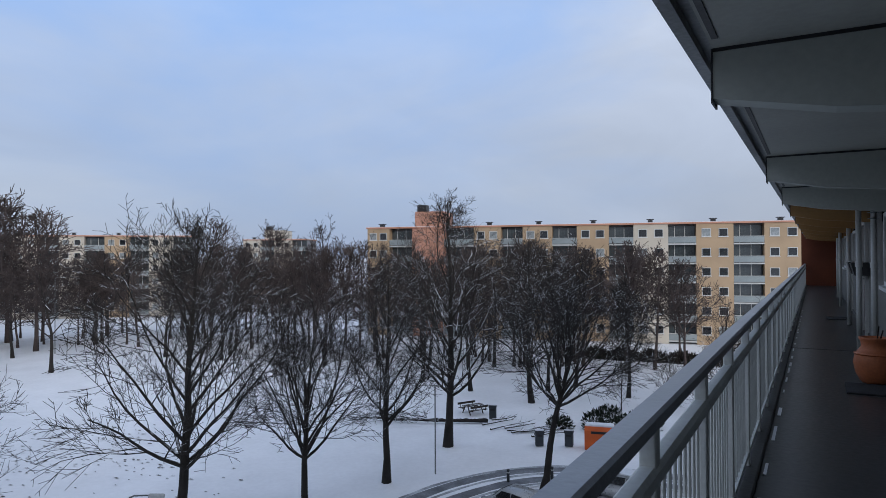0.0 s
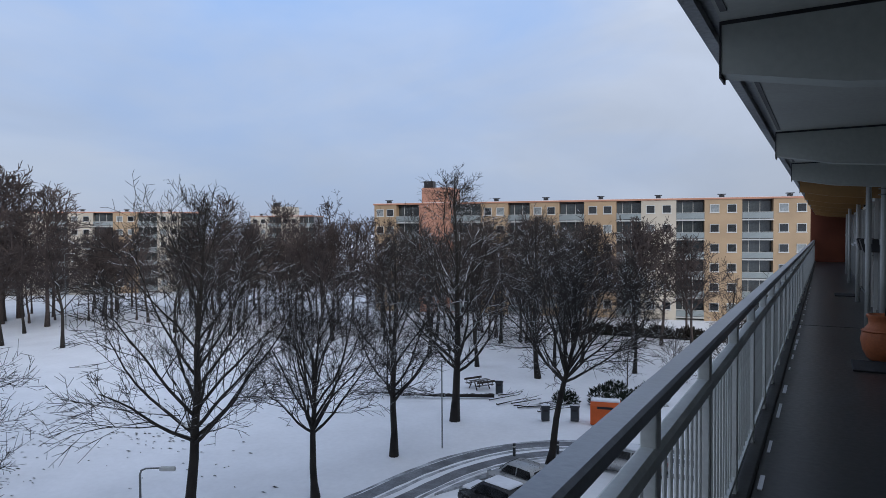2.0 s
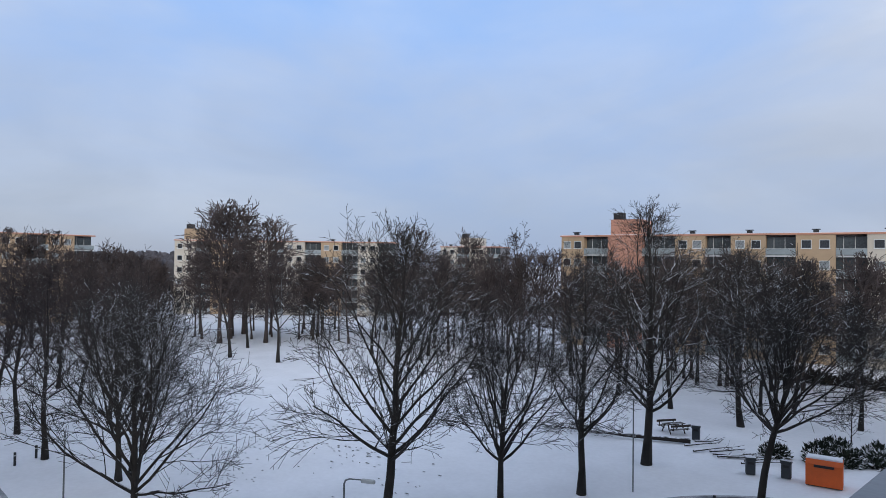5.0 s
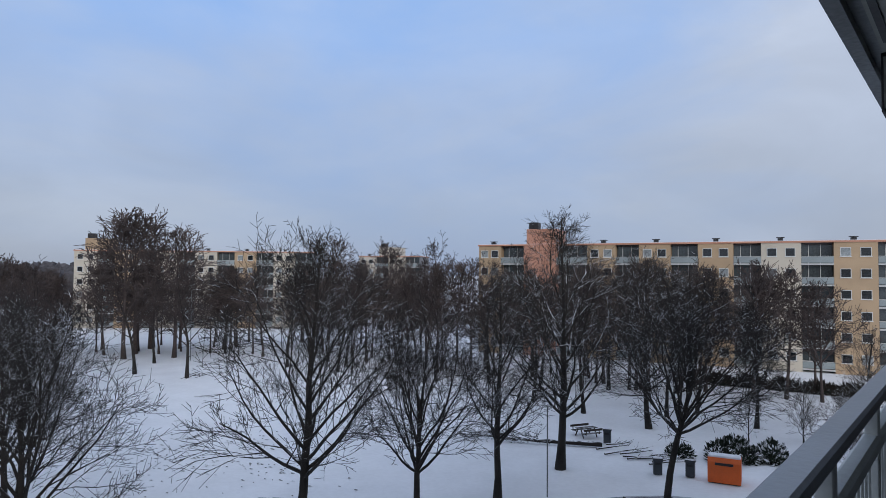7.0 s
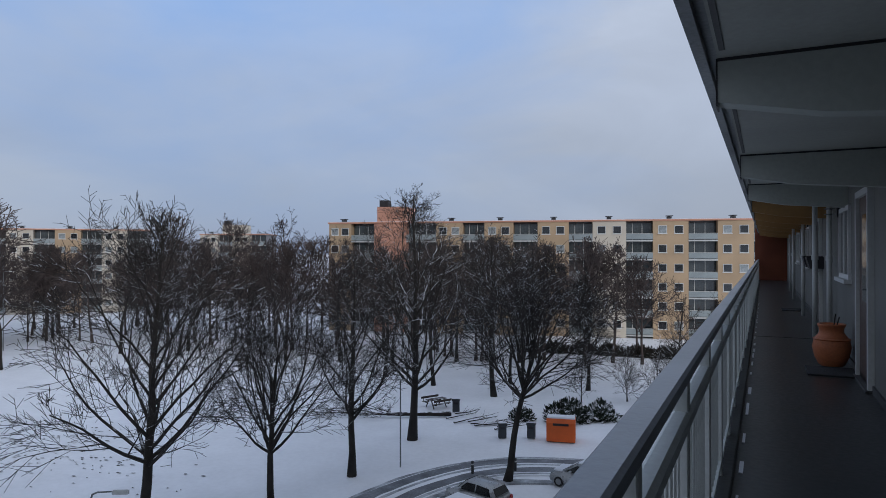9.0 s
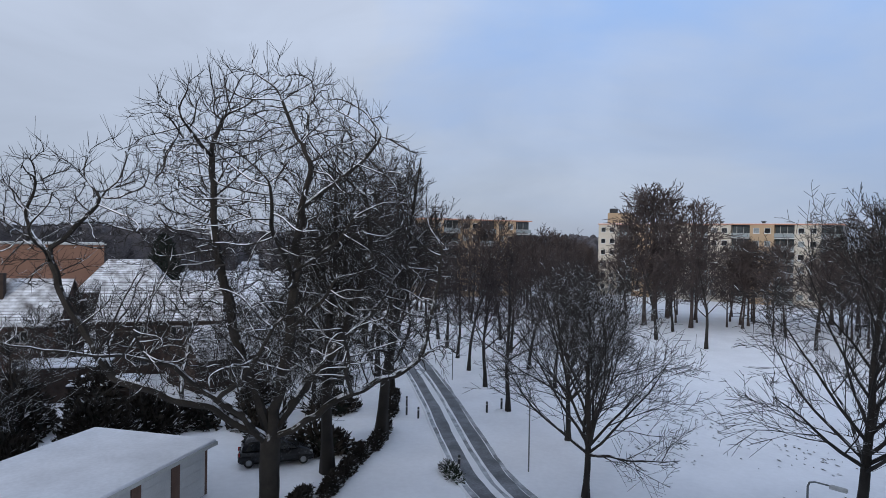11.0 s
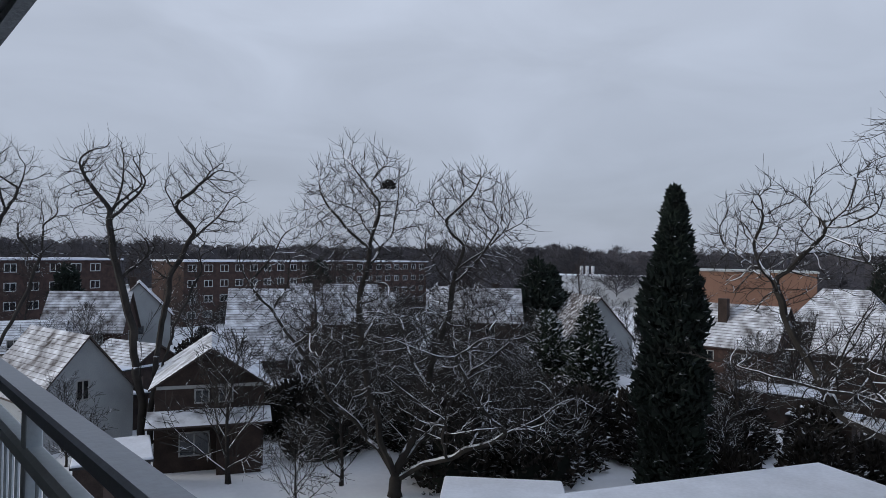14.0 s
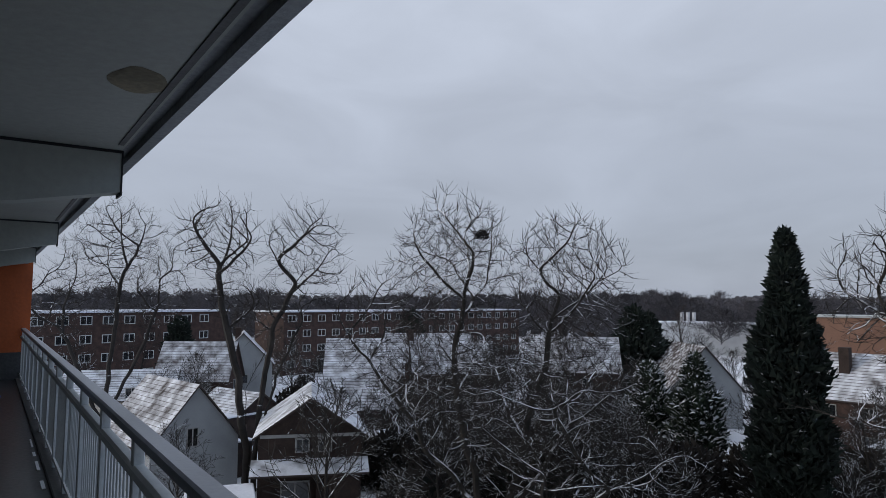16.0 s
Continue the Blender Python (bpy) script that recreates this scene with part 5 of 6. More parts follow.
for k in range(170):
    ang, dist = radians(rg.uniform(104, 190)), rg.uniform(175, 290)
    x, y = -dist * math.sin(ang), dist * math.cos(ang)
    tall = 0.98 + 0.3 * noise.noise((ang * 7, 0.5, 4)) + rg.uniform(-0.12, 0.12) + (dist - 175) * 0.0022
    v, f = sprays[k % 2]
    a = rg.uniform(0, 6.283)
    q = np.column_stack([v[:, 0] * math.cos(a) - v[:, 1] * math.sin(a), v[:, 0] * math.sin(a) + v[:, 1] * math.cos(a), v[:, 2]]) * np.array((1.7, 1.7, tall)) + np.array((x, y, 0))
    wood_edge.add(q.tolist(), f)
tagged(part("wood_edge", wood_edge, WOOD_HAZED), "dark bare tree crowns at the edge of the far woods", "woods", kind="stuff")

hall = thing("brick_hall", pose(-124, -67, 0, 0, 0, 113), "long orange brick hall beyond the houses", "hall")
part("wall", Geo().box(0, 19, -14, 0, -0.3, 11.4), HALL_BRICK, hall)
part("roof", Geo().box(-0.3, 19.3, -14.3, 0.3, 11.4, 11.7), CONCRETE_PALE, hall)
works = thing("white_works", pose(-156, -129, 0, 0, 0, 128), "low white works with roof flues", "works")
part("wall", Geo().box(0, 26, -12, 0, -0.3, 8.2), RENDER_WHITE, works)
part("roof", Geo().box(-0.3, 26.3, -12.3, 0.3, 8.2, 8.5), SNOW_ROOF, works)
for k in range(3):
    part("flue", Geo().tube([(7 + 1.6 * k, -4, 8.4), (7 + 1.6 * k, -4, 11.0)], [0.5, 0.5], 10), RENDER_WHITE, works)

# hedge along the road to the gardens and before the far block
for k, (x, y) in enumerate([(-33.0, -4.6), (-35.2, -3.0), (-37.6, -2.2), (-40.0, -1.4), (-42.4, -0.4), (-45, 0.2), (-50, 1.0), (-54, 1.4)]):
    bush(x, y, 1.75, 0.45, 0.75 if k < 5 else 1.0, HEDGE, 900, "low dark clipped hedge beside the road", 0.22, 90 + k, "hedge", -16)
for k in range(9):
    bush(-30 + 3.6 * k, 84.0 + 0.5 * k, 2.2, 0.9, 1.3, HEDGE, 420, "dark hedge before the block of flats", 0.5, 110 + k, "hedge", 8)

# ---------------------------------------------------------------- things in the park
def car(x, y, yaw, paint, label, snow=False, length=3.5, high=1.48):
    """A small hatchback along local x, its nose towards +x."""
    ob = thing("car", pose(x, y, -0.02, 0, 0, yaw), label, "car", "parked cars")
    L, W = length / 2, 0.74
    lower = [(-L, 0.32), (-L + 0.04, 0.78), (-L + 0.12, 0.92), (L - 0.95, 0.92), (L - 0.3, 0.74), (L - 0.03, 0.6), (L, 0.32), (L - 0.12, 0.2), (-L + 0.12, 0.2)]
    bm = bmesh.new()
    ring = []
    for sgn in (-1, 1):
        ring.append([bm.verts.new((px, sgn * W * (0.96 if pz > 0.85 else 1.0), pz)) for px, pz in lower])
    bm.faces.new(ring[0])
    bm.faces.new(ring[1][::-1])
    for i in range(len(lower)):
        bm.faces.new((ring[0][i], ring[1][i], ring[1][(i + 1) % len(lower)], ring[0][(i + 1) % len(lower)]))
    bmesh.ops.recalc_face_normals(bm, faces=bm.faces)
    bmesh.ops.bevel(bm, geom=bm.edges[:], offset=0.07, segments=2, affect="EDGES")
    me = bpy.data.meshes.new("body")
    bm.to_mesh(me)
    bm.free()
    me.materials.append(paint)
    me.polygons.foreach_set("use_smooth", [True] * len(me.polygons))
    part("body", me, None, ob)
    cabin = [(-L + 0.16, 0.9), (-L + 0.42, high - 0.12), (-L + 0.6, high - 0.02), (0.15, high), (0.35, high - 0.05), (L - 0.85, 0.9)]
    bm = bmesh.new()
    ring = []
    for sgn in (-1, 1):
        ring.append([bm.verts.new((px, sgn * (W * 0.94 - (pz - 0.9) * 0.24), pz)) for px, pz in cabin])
    bm.faces.new(ring[0])
    bm.faces.new(ring[1][::-1])
    for i in range(len(cabin)):
        bm.faces.new((ring[0][i], ring[1][i], ring[1][(i + 1) % len(cabin)], ring[0][(i + 1) % len(cabin)]))
    bmesh.ops.recalc_face_normals(bm, faces=bm.faces)
    bmesh.ops.bevel(bm, geom=bm.edges[:], offset=0.05, segments=2, affect="EDGES")
    me = bpy.data.meshes.new("cabin")
    bm.to_mesh(me)
    bm.free()
    me.materials.append(paint)
    me.polygons.foreach_set("use_smooth", [True] * len(me.polygons))
    part("cabin", me, None, ob)

    def pane(name, pts, m=PANE_DARK):
        g = Geo()
        p = [Vector(q) for q in pts]
        nrm = (p[1] - p[0]).cross(p[2] - p[0]).normalized() * 0.012
        n = len(p)
        g.add([q + nrm for q in p] + [q - nrm for q in p], [tuple(range(n)), tuple(range(2 * n - 1, n - 1, -1))] + [((i + 1) % n, i, n + i, n + (i + 1) % n) for i in range(n)])
        part(name, g, m, ob)

    def flank(px, pz, sgn):
        return (px, sgn * (W * 0.94 - (pz - 0.9) * 0.24 + 0.008), pz)

    for sgn in (-1, 1):
        pane("side_window", [flank(-L + 0.42, 0.95, sgn), flank(-0.35, 0.95, sgn), flank(-0.38, high - 0.12, sgn), flank(-L + 0.6, high - 0.16, sgn)])
        pane("side_window", [flank(-0.27, 0.95, sgn), flank(L - 1.02, 0.95, sgn), flank(0.28, high - 0.14, sgn), flank(-0.30, high - 0.12, sgn)])
    pane("windscreen", [(L - 0.83, -0.58, 0.95), (L - 0.83, 0.58, 0.95), (0.42, 0.5, high - 0.08), (0.42, -0.5, high - 0.08)])
    pane("rear_window", [(-L + 0.165, -0.56, 1.0), (-L + 0.165, 0.56, 1.0), (-L + 0.395, 0.5, high - 0.16), (-L + 0.395, -0.5, high - 0.16)])
    for sgn in (-1, 1):
        part("tail_lamp", Geo().box(-L - 0.01, -L + 0.1, sgn * 0.6 - 0.09, sgn * 0.6 + 0.09, 0.66, 0.86, c=0.02), TAIL_RED, ob, "red tail lamp")
        part("headlamp", Geo().box(L - 0.24, L - 0.06, sgn * 0.52 - 0.13, sgn * 0.52 + 0.13, 0.56, 0.72, c=0.03), PANE_PALE, ob)
        part("door_mirror", Geo().box(0.55, 0.68, sgn * 0.8 - 0.09, sgn * 0.8 + 0.09, 0.92, 1.05, c=0.02), paint, ob)
        for wx in (-L + 0.58, L - 0.62):
            wheel = part("wheel", Geo().tube([(wx, sgn * 0.62, 0.28), (wx, sgn * 0.755, 0.28)], [0.28, 0.28], 20), TYRE, ob)
            part("rim", Geo().tube([(wx, sgn * 0.745, 0.28), (wx, sgn * 0.765, 0.28)], [0.18, 0.17], 14), RIM, wheel)
    part("bumper", Geo().box(-L - 0.03, -L + 0.08, -0.62, 0.62, 0.3, 0.46, c=0.03), CAR_BLACK, ob)
    if snow:
        part("snow_cover", Geo().box(-L + 0.55, 0.25, -0.52, 0.52, high - 0.01, high + 0.06, c=0.03).box(L - 0.85, L - 0.25, -0.6, 0.6, 0.84, 0.92, c=0.03), SNOW_ROOF, ob, "layer of fresh snow")
    return ob


car(-13.9, 31.4, 166, CAR_SILVER, "small silver hatchback parked in the snow")
car(-13.8, 28.4, 166, CAR_BLACK, "dark hatchback under a layer of snow", True, 3.8)
car(-9.5, 36.6, 170, CAR_SILVER, "pale car with snow on its roof behind the railing", True, 4.0)
car(-39.6, -6.4, 100, CAR_BLACK, "black car parked under the plane tree", False, 4.3, 1.6)
car(-69.4, -59.0, 40, CAR_BLACK, "car with snow on its roof among the gardens", True, 4.0)

container = thing("clothes_container", pose(-13.6, 45.2, -0.03, 0, 0, 14), "bright orange collection container with snow on its lid", "container")
part("body", Geo().prism([(-0.65, 0.05), (0.65, 0.05), (0.65, 1.25), (0.4, 1.62), (-0.45, 1.62), (-0.65, 1.35)], -1.0, 1.0, 0, Matrix.Rotation(radians(0), 4, "Z")), SKIP_ORANGE, container)
part("slot", Geo().box(-0.55, 0.55, -0.68, -0.6, 1.18, 1.34), DARK, container, "dark drop slot")
part("base", Geo().box(-0.95, 0.95, -0.6, 0.6, 0.0, 0.06), DARK, container)
part("snow_cap", Geo().box(-0.98, 0.98, -0.42, 0.4, 1.615, 1.74, c=0.05), SNOW_ROOF, container)


def litter_bin(x, y, yaw, tilt=0.0, label="dark grey litter bin with snow on its lid"):
    ob = thing("litter_bin", pose(x, y, -0.03, tilt, 0, yaw), label, "bin", "litter bins")
    part("body", Geo().box(-0.28, 0.28, -0.26, 0.26, 0.02, 0.95, c=0.03), BIN_GREY, ob)
    part("lid", Geo().prism([(-0.31, 0.95), (0.31, 0.95), (0.31, 1.02), (-0.31, 1.14)], -0.32, 0.32, 0), BIN_GREY, ob)
    part("snow_cap", Geo().prism([(-0.27, 1.14), (0.3, 1.03), (0.3, 1.08), (-0.2, 1.2)], -0.29, 0.29, 0), SNOW_ROOF, ob)
    part("opening", Geo().box(-0.18, 0.18, -0.275, -0.258, 0.7, 0.86), DARK, ob)
    return ob


litter_bin(-15.7, 44.8, 12)
litter_bin(-17.6, 43.9, 30, 4, "dark litter bin half hidden by cut branches")
litter_bin(-23.9, 49.2, 20, 0, "dark litter bin beside the picnic table")

table = thing("picnic_table", pose(-26.2, 50.0, -0.05, 0, 0, 62), "dark wooden picnic table with benches under thin snow", "picnic table")
for k in range(4):
    part("tabletop_board", Geo().box(-0.9, 0.9, -0.34 + 0.175 * k, -0.19 + 0.175 * k, 0.71, 0.75), BENCH_WOOD, table)
for sgn in (-1, 1):
    for k in range(2):
        part("seat_board", Geo().box(-0.9, 0.9, sgn * 0.78 - 0.15 + 0.16 * k, sgn * 0.78 - 0.01 + 0.16 * k, 0.42, 0.46), BENCH_WOOD, table)
    part("backrest_board", Geo().box(-0.9, 0.9, sgn * 1.0 - 0.02, sgn * 1.0 + 0.02, 0.66, 0.84), BENCH_WOOD, table)
    for q in (-0.65, 0.65):
        part("leg", Geo().tube([(q, sgn * 0.6, 0.02), (q, sgn * 0.2, 0.71)], [0.05, 0.05], 6), BENCH_WOOD, table)
        part("bench_arm", Geo().tube([(q, sgn * 0.3, 0.38), (q, sgn * 0.98, 0.40), (q, sgn * 1.02, 0.84)], [0.04, 0.04, 0.035], 6), BENCH_WOOD, table)
bench = thing("park_bench", pose(-56.1, 57.5, -0.05, 0, 0, 45), "dark park bench at the far edge of the lawn", "bench")
part("seat", Geo().box(-0.95, 0.95, -0.22, 0.22, 0.42, 0.47), BENCH_WOOD, bench)
part("backrest", Geo().box(-0.95, 0.95, 0.22, 0.27, 0.55, 0.9), BENCH_WOOD, bench)
for q in (-0.75, 0.75):
    part("leg", Geo().box(q - 0.05, q + 0.05, -0.2, 0.26, 0.02, 0.42), BENCH_WOOD, bench)

log = thing("fallen_tree", pose(-23.6, 47.7, 0.12, 0, 0, 121), "felled tree lying in the snow with its bare branches", "fallen tree")
lg = Geo().tube([(0, 0, 0.06), (0.06, 3.2, 0.08), (0, 5.2, 0.12)], [0.2, 0.16, 0.12], 8)
part("trunk", lg, BARK, log)
fb = Geo()
for pts, radii, level in grow(150, 7.5, 2.2, 0.6, 13, "far", 0.6, (0, 0), 0.13, 0.012):
    pts = np.stack([pts[:, 0], pts[:, 2] + 4.0, np.abs(pts[:, 1]) * 0.45 + 0.1], 1)
    fb.tube(pts, radii, 4 if level < 2 else 3, cap=False)
part("crown", fb, BARK, log)
rg = np.random.default_rng(31)
for k in range(9):
    x, y, a, ln = -21.5 + rg.uniform(-2.2, 3.2), 46.8 + rg.uniform(-1.6, 1.8), rg.uniform(15, 70), rg.uniform(1.6, 4.2)
    g = Geo().tube([(0, 0, 0.07), (ln * 0.5, rg.uniform(-0.2, 0.2), 0.12), (ln, rg.uniform(-0.4, 0.4), 0.2)], [0.08, 0.06, 0.03], 6)
    for q in range(5):
        p = ln * rg.uniform(0.3, 1.0)
        g.tube([(p, 0, 0.12), (p + rg.uniform(0.2, 0.8), rg.uniform(-0.7, 0.7), rg.uniform(0.1, 0.5))], [0.025, 0.01], 4)
    single("cut_branch", g, BARK_SNOW, "cut branch lying in the snow", "branch", at=pose(x, y, 0, 0, 0, a), group="cut branches by the bins")
for k in range(10):
    bush(-18.4 + rg.uniform(0, 6), 50.0 + rg.uniform(-1.6, 4.5), rg.uniform(0.8, 1.5), rg.uniform(0.7, 1.2), rg.uniform(0.6, 1.1), LEAF_GREEN, 500, "heap of cut evergreen branches under snow", 0.42, 170 + k, "brush_heap", 50 * k)
for k, (x, y, sc) in enumerate([(-9, 58, 0.5), (-12, 60, 0.55), (-7, 52, 0.5), (-15.5, 57.5, 0.45), (-5, 48, 0.5), (-8.5, 66, 0.7)]):
    tree(x, y, snowy[k % 3], "bare spreading shrub behind the bins", "bare shrubs by the parking place", 60 * k, sc)


def bollard(x, y):
    ob = thing("bollard", pose(x, y, -0.05), "short dark bollard standing in snow", "bollard", "bollards along the road")
    part("post", Geo().box(-0.07, 0.07, -0.07, 0.07, 0, 0.85, c=0.015), POST_DARK, ob)
    part("band", Geo().box(-0.074, 0.074, -0.074, 0.074, 0.62, 0.7), CONCRETE_PALE, ob)


for x, y in [(-16.2, 35.7), (-14.1, 37.4), (-49.9, 8.5), (-50.9, 9.9), (-48.6, 3.0), (-49.6, 2.2), (-52, 2.4), (-37.5, 4.3)]:
    bollard(x, y)


def pole(x, y, h, label, plate=False):
    ob = thing("sign_pole", pose(x, y, -0.1), label, "pole", "poles in the park")
    part("pole", Geo().tube([(0, 0, 0), (0, 0, h)], [0.045, 0.04], 8), GALV, ob)
    if plate:
        part("plate", Geo().box(-0.35, 0.35, -0.02, 0.02, h - 0.06, h + 0.05), CONCRETE_PALE, ob, "small pale lamp head seen edge on")


pole(-20.9, 35.1, 5.5, "slim steel pole with a small flat head", True)
pole(-36.8, 8.3, 4.9, "slim grey steel pole beside the road")
pole(-62, 7.6, 4.5, "slim grey steel pole beside the road")


def street_lamp(x, y, h, yaw, label):
    ob = thing("street_lamp", pose(x, y, -0.1, 0, 0, yaw), label, "street lamp", "street lamps")
    part("pole", Geo().tube([(0, 0, 0), (0, 0, h - 0.25), (0.06, 0, h - 0.08), (0.25, 0, h), (0.85, 0, h + 0.02)], [0.06, 0.045, 0.04, 0.035, 0.03], 8), GALV, ob, smooth=True)
    part("lamp_head", Geo().box(0.82, 1.45, -0.09, 0.09, h - 0.08, h + 0.07, c=0.03), CONCRETE_PALE, ob, "pale lamp head with snow on it")


street_lamp(-23.7, 16.2, 4.1, 30, "grey street lamp with a bent arm")
street_lamp(-94, 52, 10.8, 30, "tall far street lamp with a snowy head")

rg = np.random.default_rng(41)
bike = bush(-36.6, 3.7, 1.5, 0.35, 0.55, LEAF_GREEN, 700, "low snow-covered shrub beside the road", 0.3, 200, "shrub", 10)
scuffs = Geo()
for _ in range(330):
    c = [(-46, 25, 7, 4), (-41, 18, 5, 3), (-45, 30, 5, 3), (-38, 27, 5, 2.5), (-30, 24, 8, 5), (-22, 20, 7, 6)][rg.choice(6, p=(0.3, 0.22, 0.2, 0.14, 0.09, 0.05))]
    x, y = rg.normal(c[0], c[2] * 0.5), rg.normal(c[1], c[3] * 0.5)
    s, a = rg.uniform(0.03, 0.13), rg.uniform(0, 6.28)
    h = 0.10 * noise.noise((x * 0.05, y * 0.05, 0)) - 0.06
    pts = [(x + s * rg.uniform(0.6, 1.5) * math.cos(a + j * 1.047) * 1.6, y + s * rg.uniform(0.5, 1.2) * math.sin(a + j * 1.047), h + 0.01) for j in range(6)]
    scuffs.add(pts + [(x, y, h + 0.05)], [(j, (j + 1) % 6, 6) for j in range(6)])
tagged(part("leaf_litter", scuffs, HEDGE), "dark leaves and tufts showing through the snow", "leaf litter", kind="stuff")

# ---------------------------------------------------------------- things on the gallery
built_before = set(bpy.data.objects)
pot = thing("plant_pot", pose(1.13, 9.15, FLOOR) @ Matrix.Diagonal((0.78, 0.78, 0.86, 1)), "large terracotta urn standing on a dark mat", "pot")
part("body", Geo().lathe([(0.15, 0), (0.19, 0.03), (0.25, 0.14), (0.28, 0.28), (0.255, 0.40), (0.2, 0.46), (0.175, 0.5), (0.18, 0.56), (0.205, 0.6), (0.205, 0.62), (0.17, 0.62), (0.15, 0.55), (0.0, 0.54)], 28), TERRACOTTA, pot, smooth=True)
part("rib", Geo().lathe([(0.262, 0.385), (0.275, 0.4), (0.25, 0.415)], 28), TERRACOTTA, pot)
part("soil", Geo().lathe([(0.0, 0.5), (0.16, 0.52), (0.155, 0.56), (0.0, 0.57)], 14), DARK, pot)
part("stick", Geo().tube([(0.02, -0.03, 0.5), (0.05, -0.08, 0.78)], [0.012, 0.01], 6), BARK, pot)
part("stick", Geo().tube([(0.05, 0.03, 0.5), (0.11, 0.02, 0.72)], [0.012, 0.01], 6), BARK, pot)
single("doormat", Geo().box(0.82, 1.34, 8.3, 8.95, FLOOR + 0.001, FLOOR + 0.02, c=0.005), MAT_RUBBER, "dark rubber doormat on the wet floor", "mat", group="doormats")
single("doormat", Geo().box(0.75, 1.2, 17.5, 18.2, FLOOR + 0.001, FLOOR + 0.02, c=0.005), MAT_RUBBER, "dark rubber doormat on the wet floor", "mat", group="doormats")


def downpipe(y, x=1.2, r=0.04):
    ob = thing("downpipe", pose(x, y, FLOOR), "grey painted downpipe from floor to ceiling", "pipe", "downpipes along the gallery")
    part("pipe", Geo().tube([(0, 0, 0), (0, 0, CEIL - FLOOR - 0.02)], [r, r], 12), PIPE, ob, smooth=True)
    part("collar", Geo().tube([(0, 0, 1.3), (0, 0, 1.38)], [r + 0.012, r + 0.012], 12), PIPE, ob)


for y, x in ((12.2, 1.13), (11.4, 1.28), (16.4, 1.15), (22, 1.15), (26.5, 1.2)):
    downpipe(y, x)


def gallery_door(y, label):
    ob = thing("front_door", pose(WALL_X, y, FLOOR), label, "door", "front doors along the gallery")
    fr = Geo().box(-0.06, 0.02, -0.52, -0.45, 0.03, 2.12).box(-0.06, 0.02, 0.45, 0.52, 0.03, 2.12).box(-0.06, 0.02, -0.45, 0.45, 2.05, 2.12)
    part("door_frame", fr, PIPE, ob)
    part("leaf", Geo().box(-0.02, 0.015, -0.45, 0.45, 0.03, 2.05), DOOR_WOOD, ob)
    part("pane", Geo().box(-0.028, -0.02, -0.18, 0.18, 0.9, 1.85), PANE_DARK, ob)
    part("handle", Geo().tube([(-0.03, -0.36, 1.05), (-0.08, -0.36, 1.05), (-0.08, -0.26, 1.05)], [0.01, 0.01, 0.01], 6), GALV, ob)
    part("sill", Geo().box(-0.08, 0.02, -0.52, 0.52, 0.0, 0.03), GUTTER, ob)


def gallery_window(y0, y1, z0, z1, label):
    ob = thing("window", pose(WALL_X, 0, FLOOR), label, "window", "windows along the gallery")
    fr = Geo()
    for a, b, c, d in ((y0, y1, z0, z0 + 0.06), (y0, y1, z1 - 0.06, z1), (y0, y0 + 0.06, z0 + 0.06, z1 - 0.06), (y1 - 0.06, y1, z0 + 0.06, z1 - 0.06), ((y0 + y1) / 2 - 0.035, (y0 + y1) / 2 + 0.035, z0 + 0.06, z1 - 0.06)):
        fr.box(-0.035, 0.02, a, b, c, d)
    part("window_frame", fr, WINDOW_WHITE, ob)
    part("pane", Geo().box(-0.012, 0.0, y0 + 0.05, y1 - 0.05, z0 + 0.05, z1 - 0.05), PANE_DARK, ob)
    part("sill", Geo().box(-0.09, 0.02, y0 - 0.05, y1 + 0.05, z0 - 0.05, z0), PIPE, ob)


for y in (7.95, 14.6, 20.4, -4.0, -10.5):
    gallery_door(y, "dark front door with a glazed panel in a pale frame")
gallery_window(3.5, 5.2, 1.12, 1.98, "dark white-framed kitchen window in the gallery wall")
gallery_window(9.4, 10.6, 1.08, 2.05, "white-framed window in the gallery wall")
for a, b in ((17.6, 19.2), (23, 24.8), (-8, -6), (-14, -12)):
    gallery_window(a, b, 1.08, 2.05, "white-framed window in the gallery wall")
for y in (14.0, 15.3):
    ob = thing("wall_planter", pose(1.22, y, FLOOR + 1.12), "dark plant box hung on the gallery wall", "planter", "plant boxes on the wall")
    part("box", Geo().prism([(-0.14, 0.22), (0.15, 0.22), (0.15, 0.0), (-0.08, 0.0)], -0.3, 0.3), DARK, ob)
    part("soil", Geo().box(-0.12, 0.13, -0.28, 0.28, 0.2, 0.235), BARK, ob)
for y in (10.9, 18.6):
    ob = thing("wall_lamp", pose(1.3, y, FLOOR + 1.95), "dark wire wall lamp beside the door", "lamp", "wall lamps")
    part("backplate", Geo().box(0.04, 0.07, -0.05, 0.05, 0, 0.3), DARK, ob)
    for q in range(4):
        part("ring", Geo().tube([(0.02 + 0.07 * math.cos(a) - 0.07, 0.08 * math.sin(a), 0.05 + 0.08 * q) for a in np.linspace(0, 6.283, 13)], [0.006] * 13, 5), GALV, ob)
setting("floor_joint", Geo().box(0.19, WALL_X, 11.96, 11.99, FLOOR + 0.0005, FLOOR + 0.004), DARK, "dark joint across the gallery floor", "joint")
setting("skirting", Geo().box(WALL_X - 0.02, WALL_X, Y0, Y1, FLOOR, FLOOR + 0.08), GUTTER, "dark skirting along the gallery wall", "baseboard")
# thin white strips of random length and spacing along the floor gutter
rg = np.random.default_rng(51)
y = -12.0
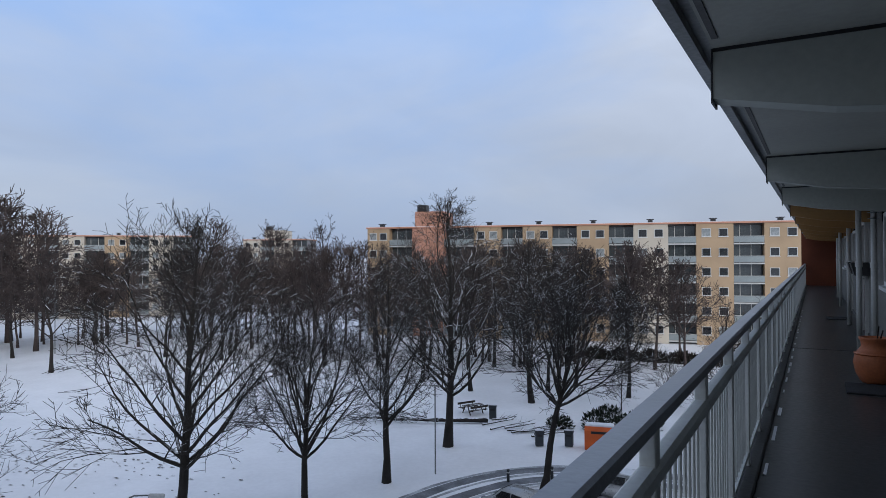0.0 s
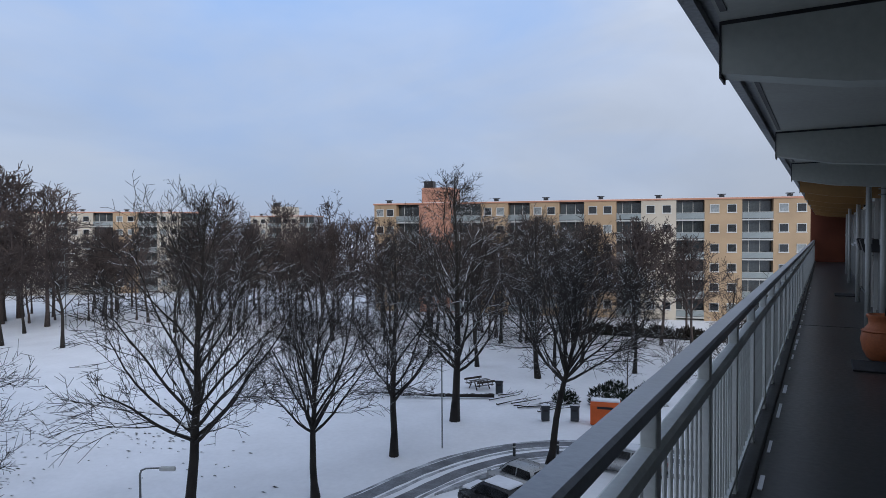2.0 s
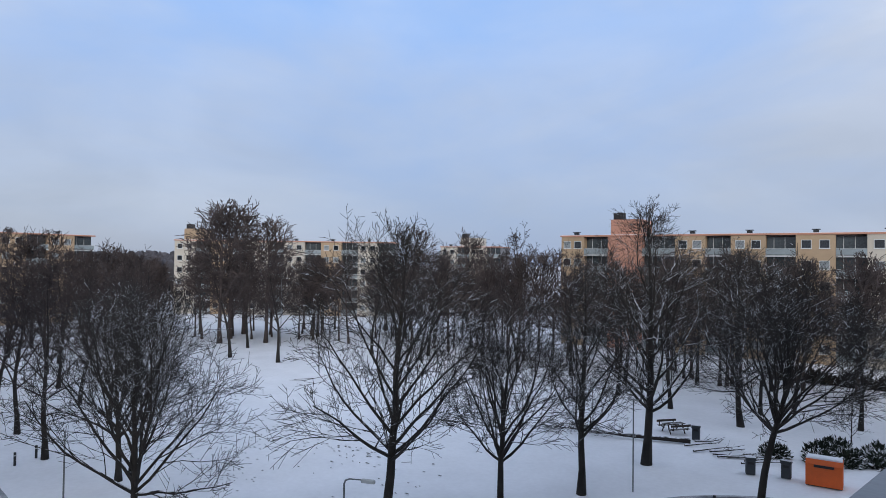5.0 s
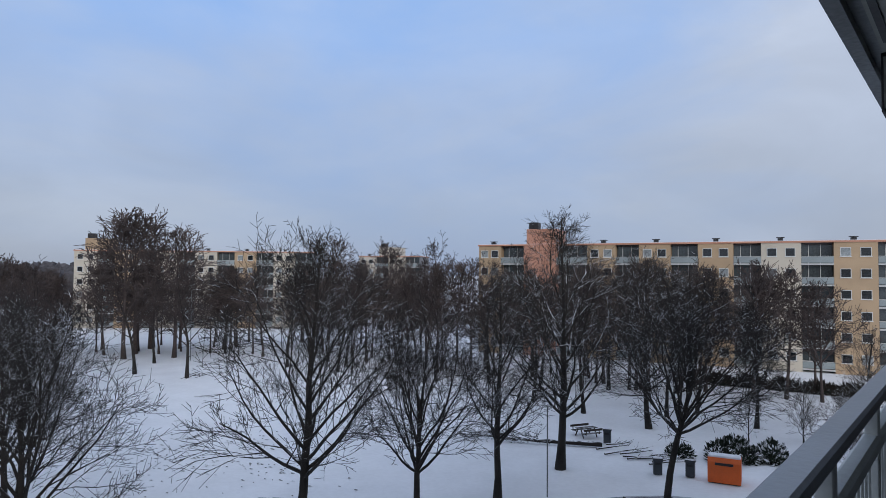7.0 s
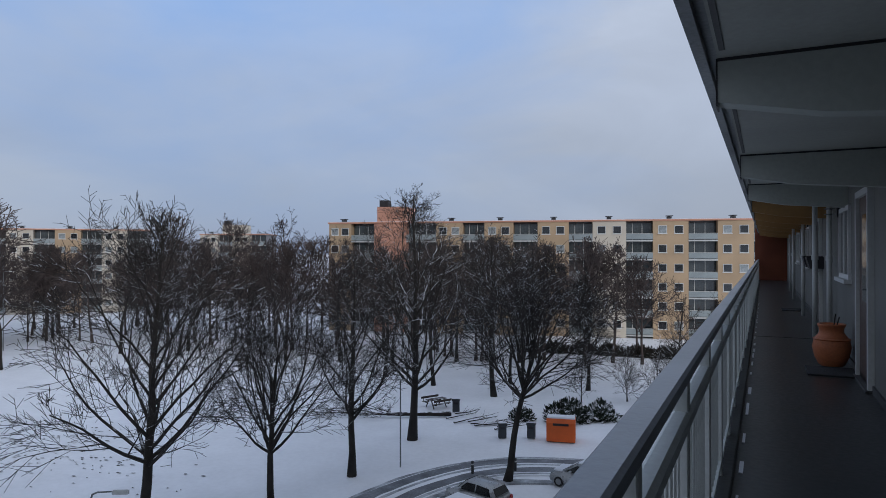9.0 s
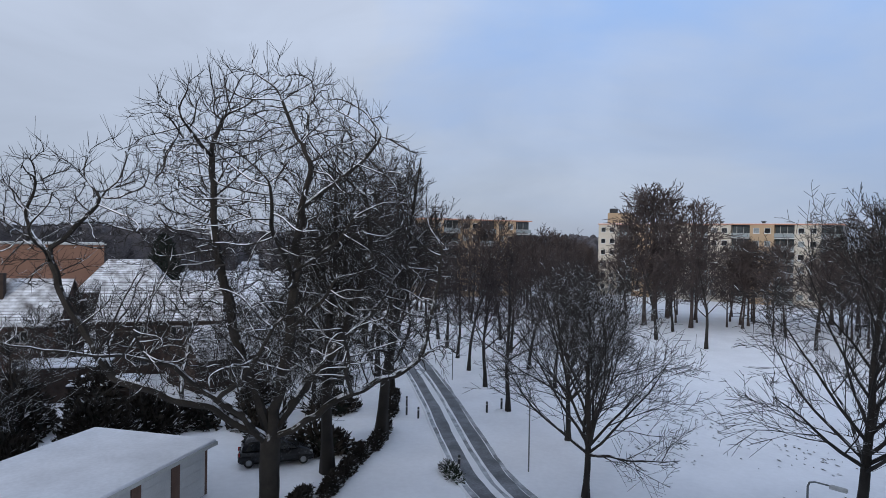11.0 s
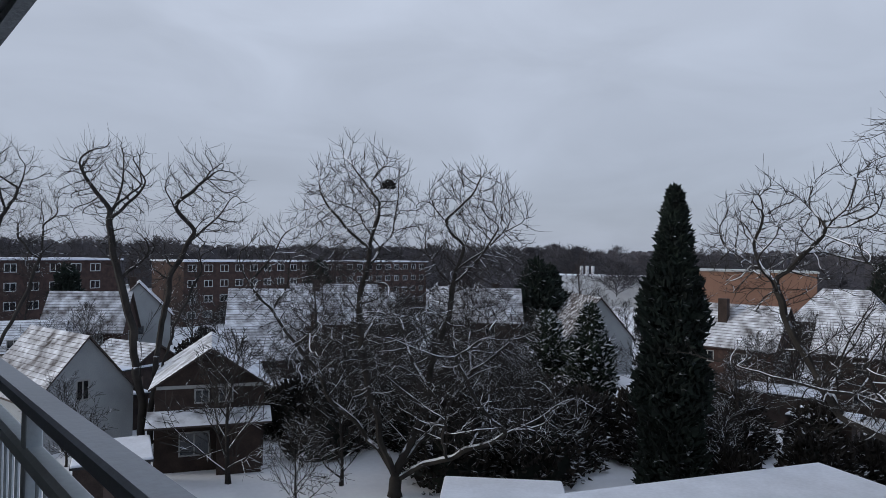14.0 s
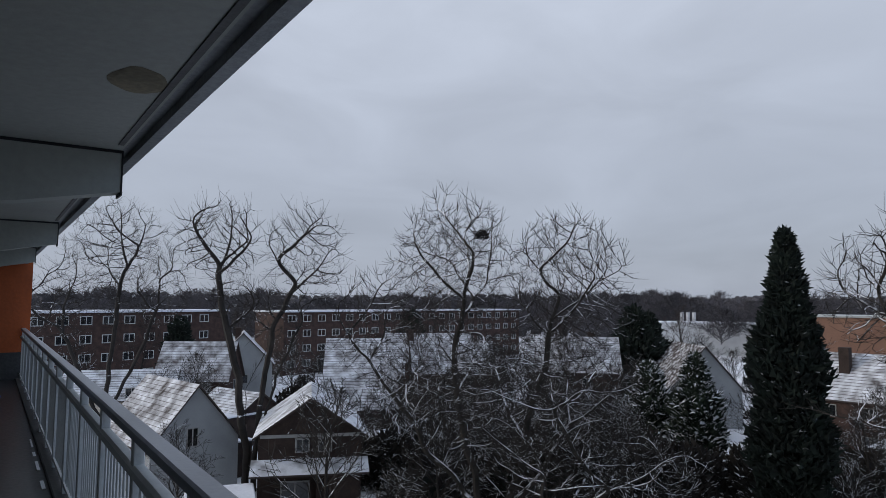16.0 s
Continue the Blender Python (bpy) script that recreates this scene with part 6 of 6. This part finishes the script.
while y < 20:
    ln = rg.uniform(0.12, 0.5)
    single("white_strip", Geo().box(0.215, 0.215 + rg.uniform(0.012, 0.03), y, y + ln, FLOOR + 0.001, FLOOR + 0.006), SNOW, "thin white strip along the floor gutter", "ice", group="strips of ice along the gutter")
    y += ln + rg.uniform(0.1, 0.9)
stain = Geo().lathe([(0.10, 0), (0.08, 0.003), (0.0, 0.004)], 18)
stain.v = [(p[0] * (1 + 0.3 * noise.noise((p[0] * 8, p[1] * 8, 1))), p[1] * 1.5 * (1 + 0.3 * noise.noise((p[0] * 8, p[1] * 8, 4))), -p[2]) for p in stain.v]
single("ceiling_stain", stain, STAIN, "brown damp stain on the gallery ceiling", "stain", at=pose(0.30, -5.35, CEIL - 0.001))

lamp = thing("ceiling_lamp", pose(0.95, -8.3, CEIL), "long white fluorescent lamp under the gallery ceiling", "lamp")
part("housing", Geo().box(-0.07, 0.07, -0.62, 0.62, -0.05, 0.0, c=0.008), PIPE, lamp)
part("diffuser", Geo().tube([(0, -0.6, -0.065), (0, 0.6, -0.065)], [0.045, 0.045], 12), RAIL_WHITE, lamp, smooth=True)
bag = Geo().lathe([(0.10, 0.0), (0.24, 0.03), (0.29, 0.13), (0.26, 0.24), (0.15, 0.33), (0.05, 0.36), (0.07, 0.42), (0.02, 0.43)], 18)
bag.v = [(q[0] * (1 + 0.25 * noise.noise((q[0] * 6, q[1] * 6, q[2] * 6))), q[1] * (1 + 0.25 * noise.noise((q[0] * 6, q[1] * 6, q[2] * 6 + 5))), q[2]) for q in bag.v]
single("plastic_bag", bag, BAG_BLUE, "bright blue plastic bag on the gallery floor", "bag", smooth=True, at=pose(0.72, -15.4, FLOOR) @ Matrix.Diagonal((0.8, 0.8, 0.8, 1)))
exit_door = thing("door", pose(0.98, Y0, FLOOR), "pale-framed door in the orange closing wall", "door")
part("door_frame", Geo().box(-0.42, -0.36, 0.001, 0.05, 0.0, 2.1).box(-0.36, 0.34, 0.001, 0.05, 2.04, 2.1), PIPE, exit_door)
part("leaf", Geo().box(-0.36, 0.34, 0.001, 0.03, 0.0, 2.04), DOOR_WOOD, exit_door)
turn_gallery(built_before)
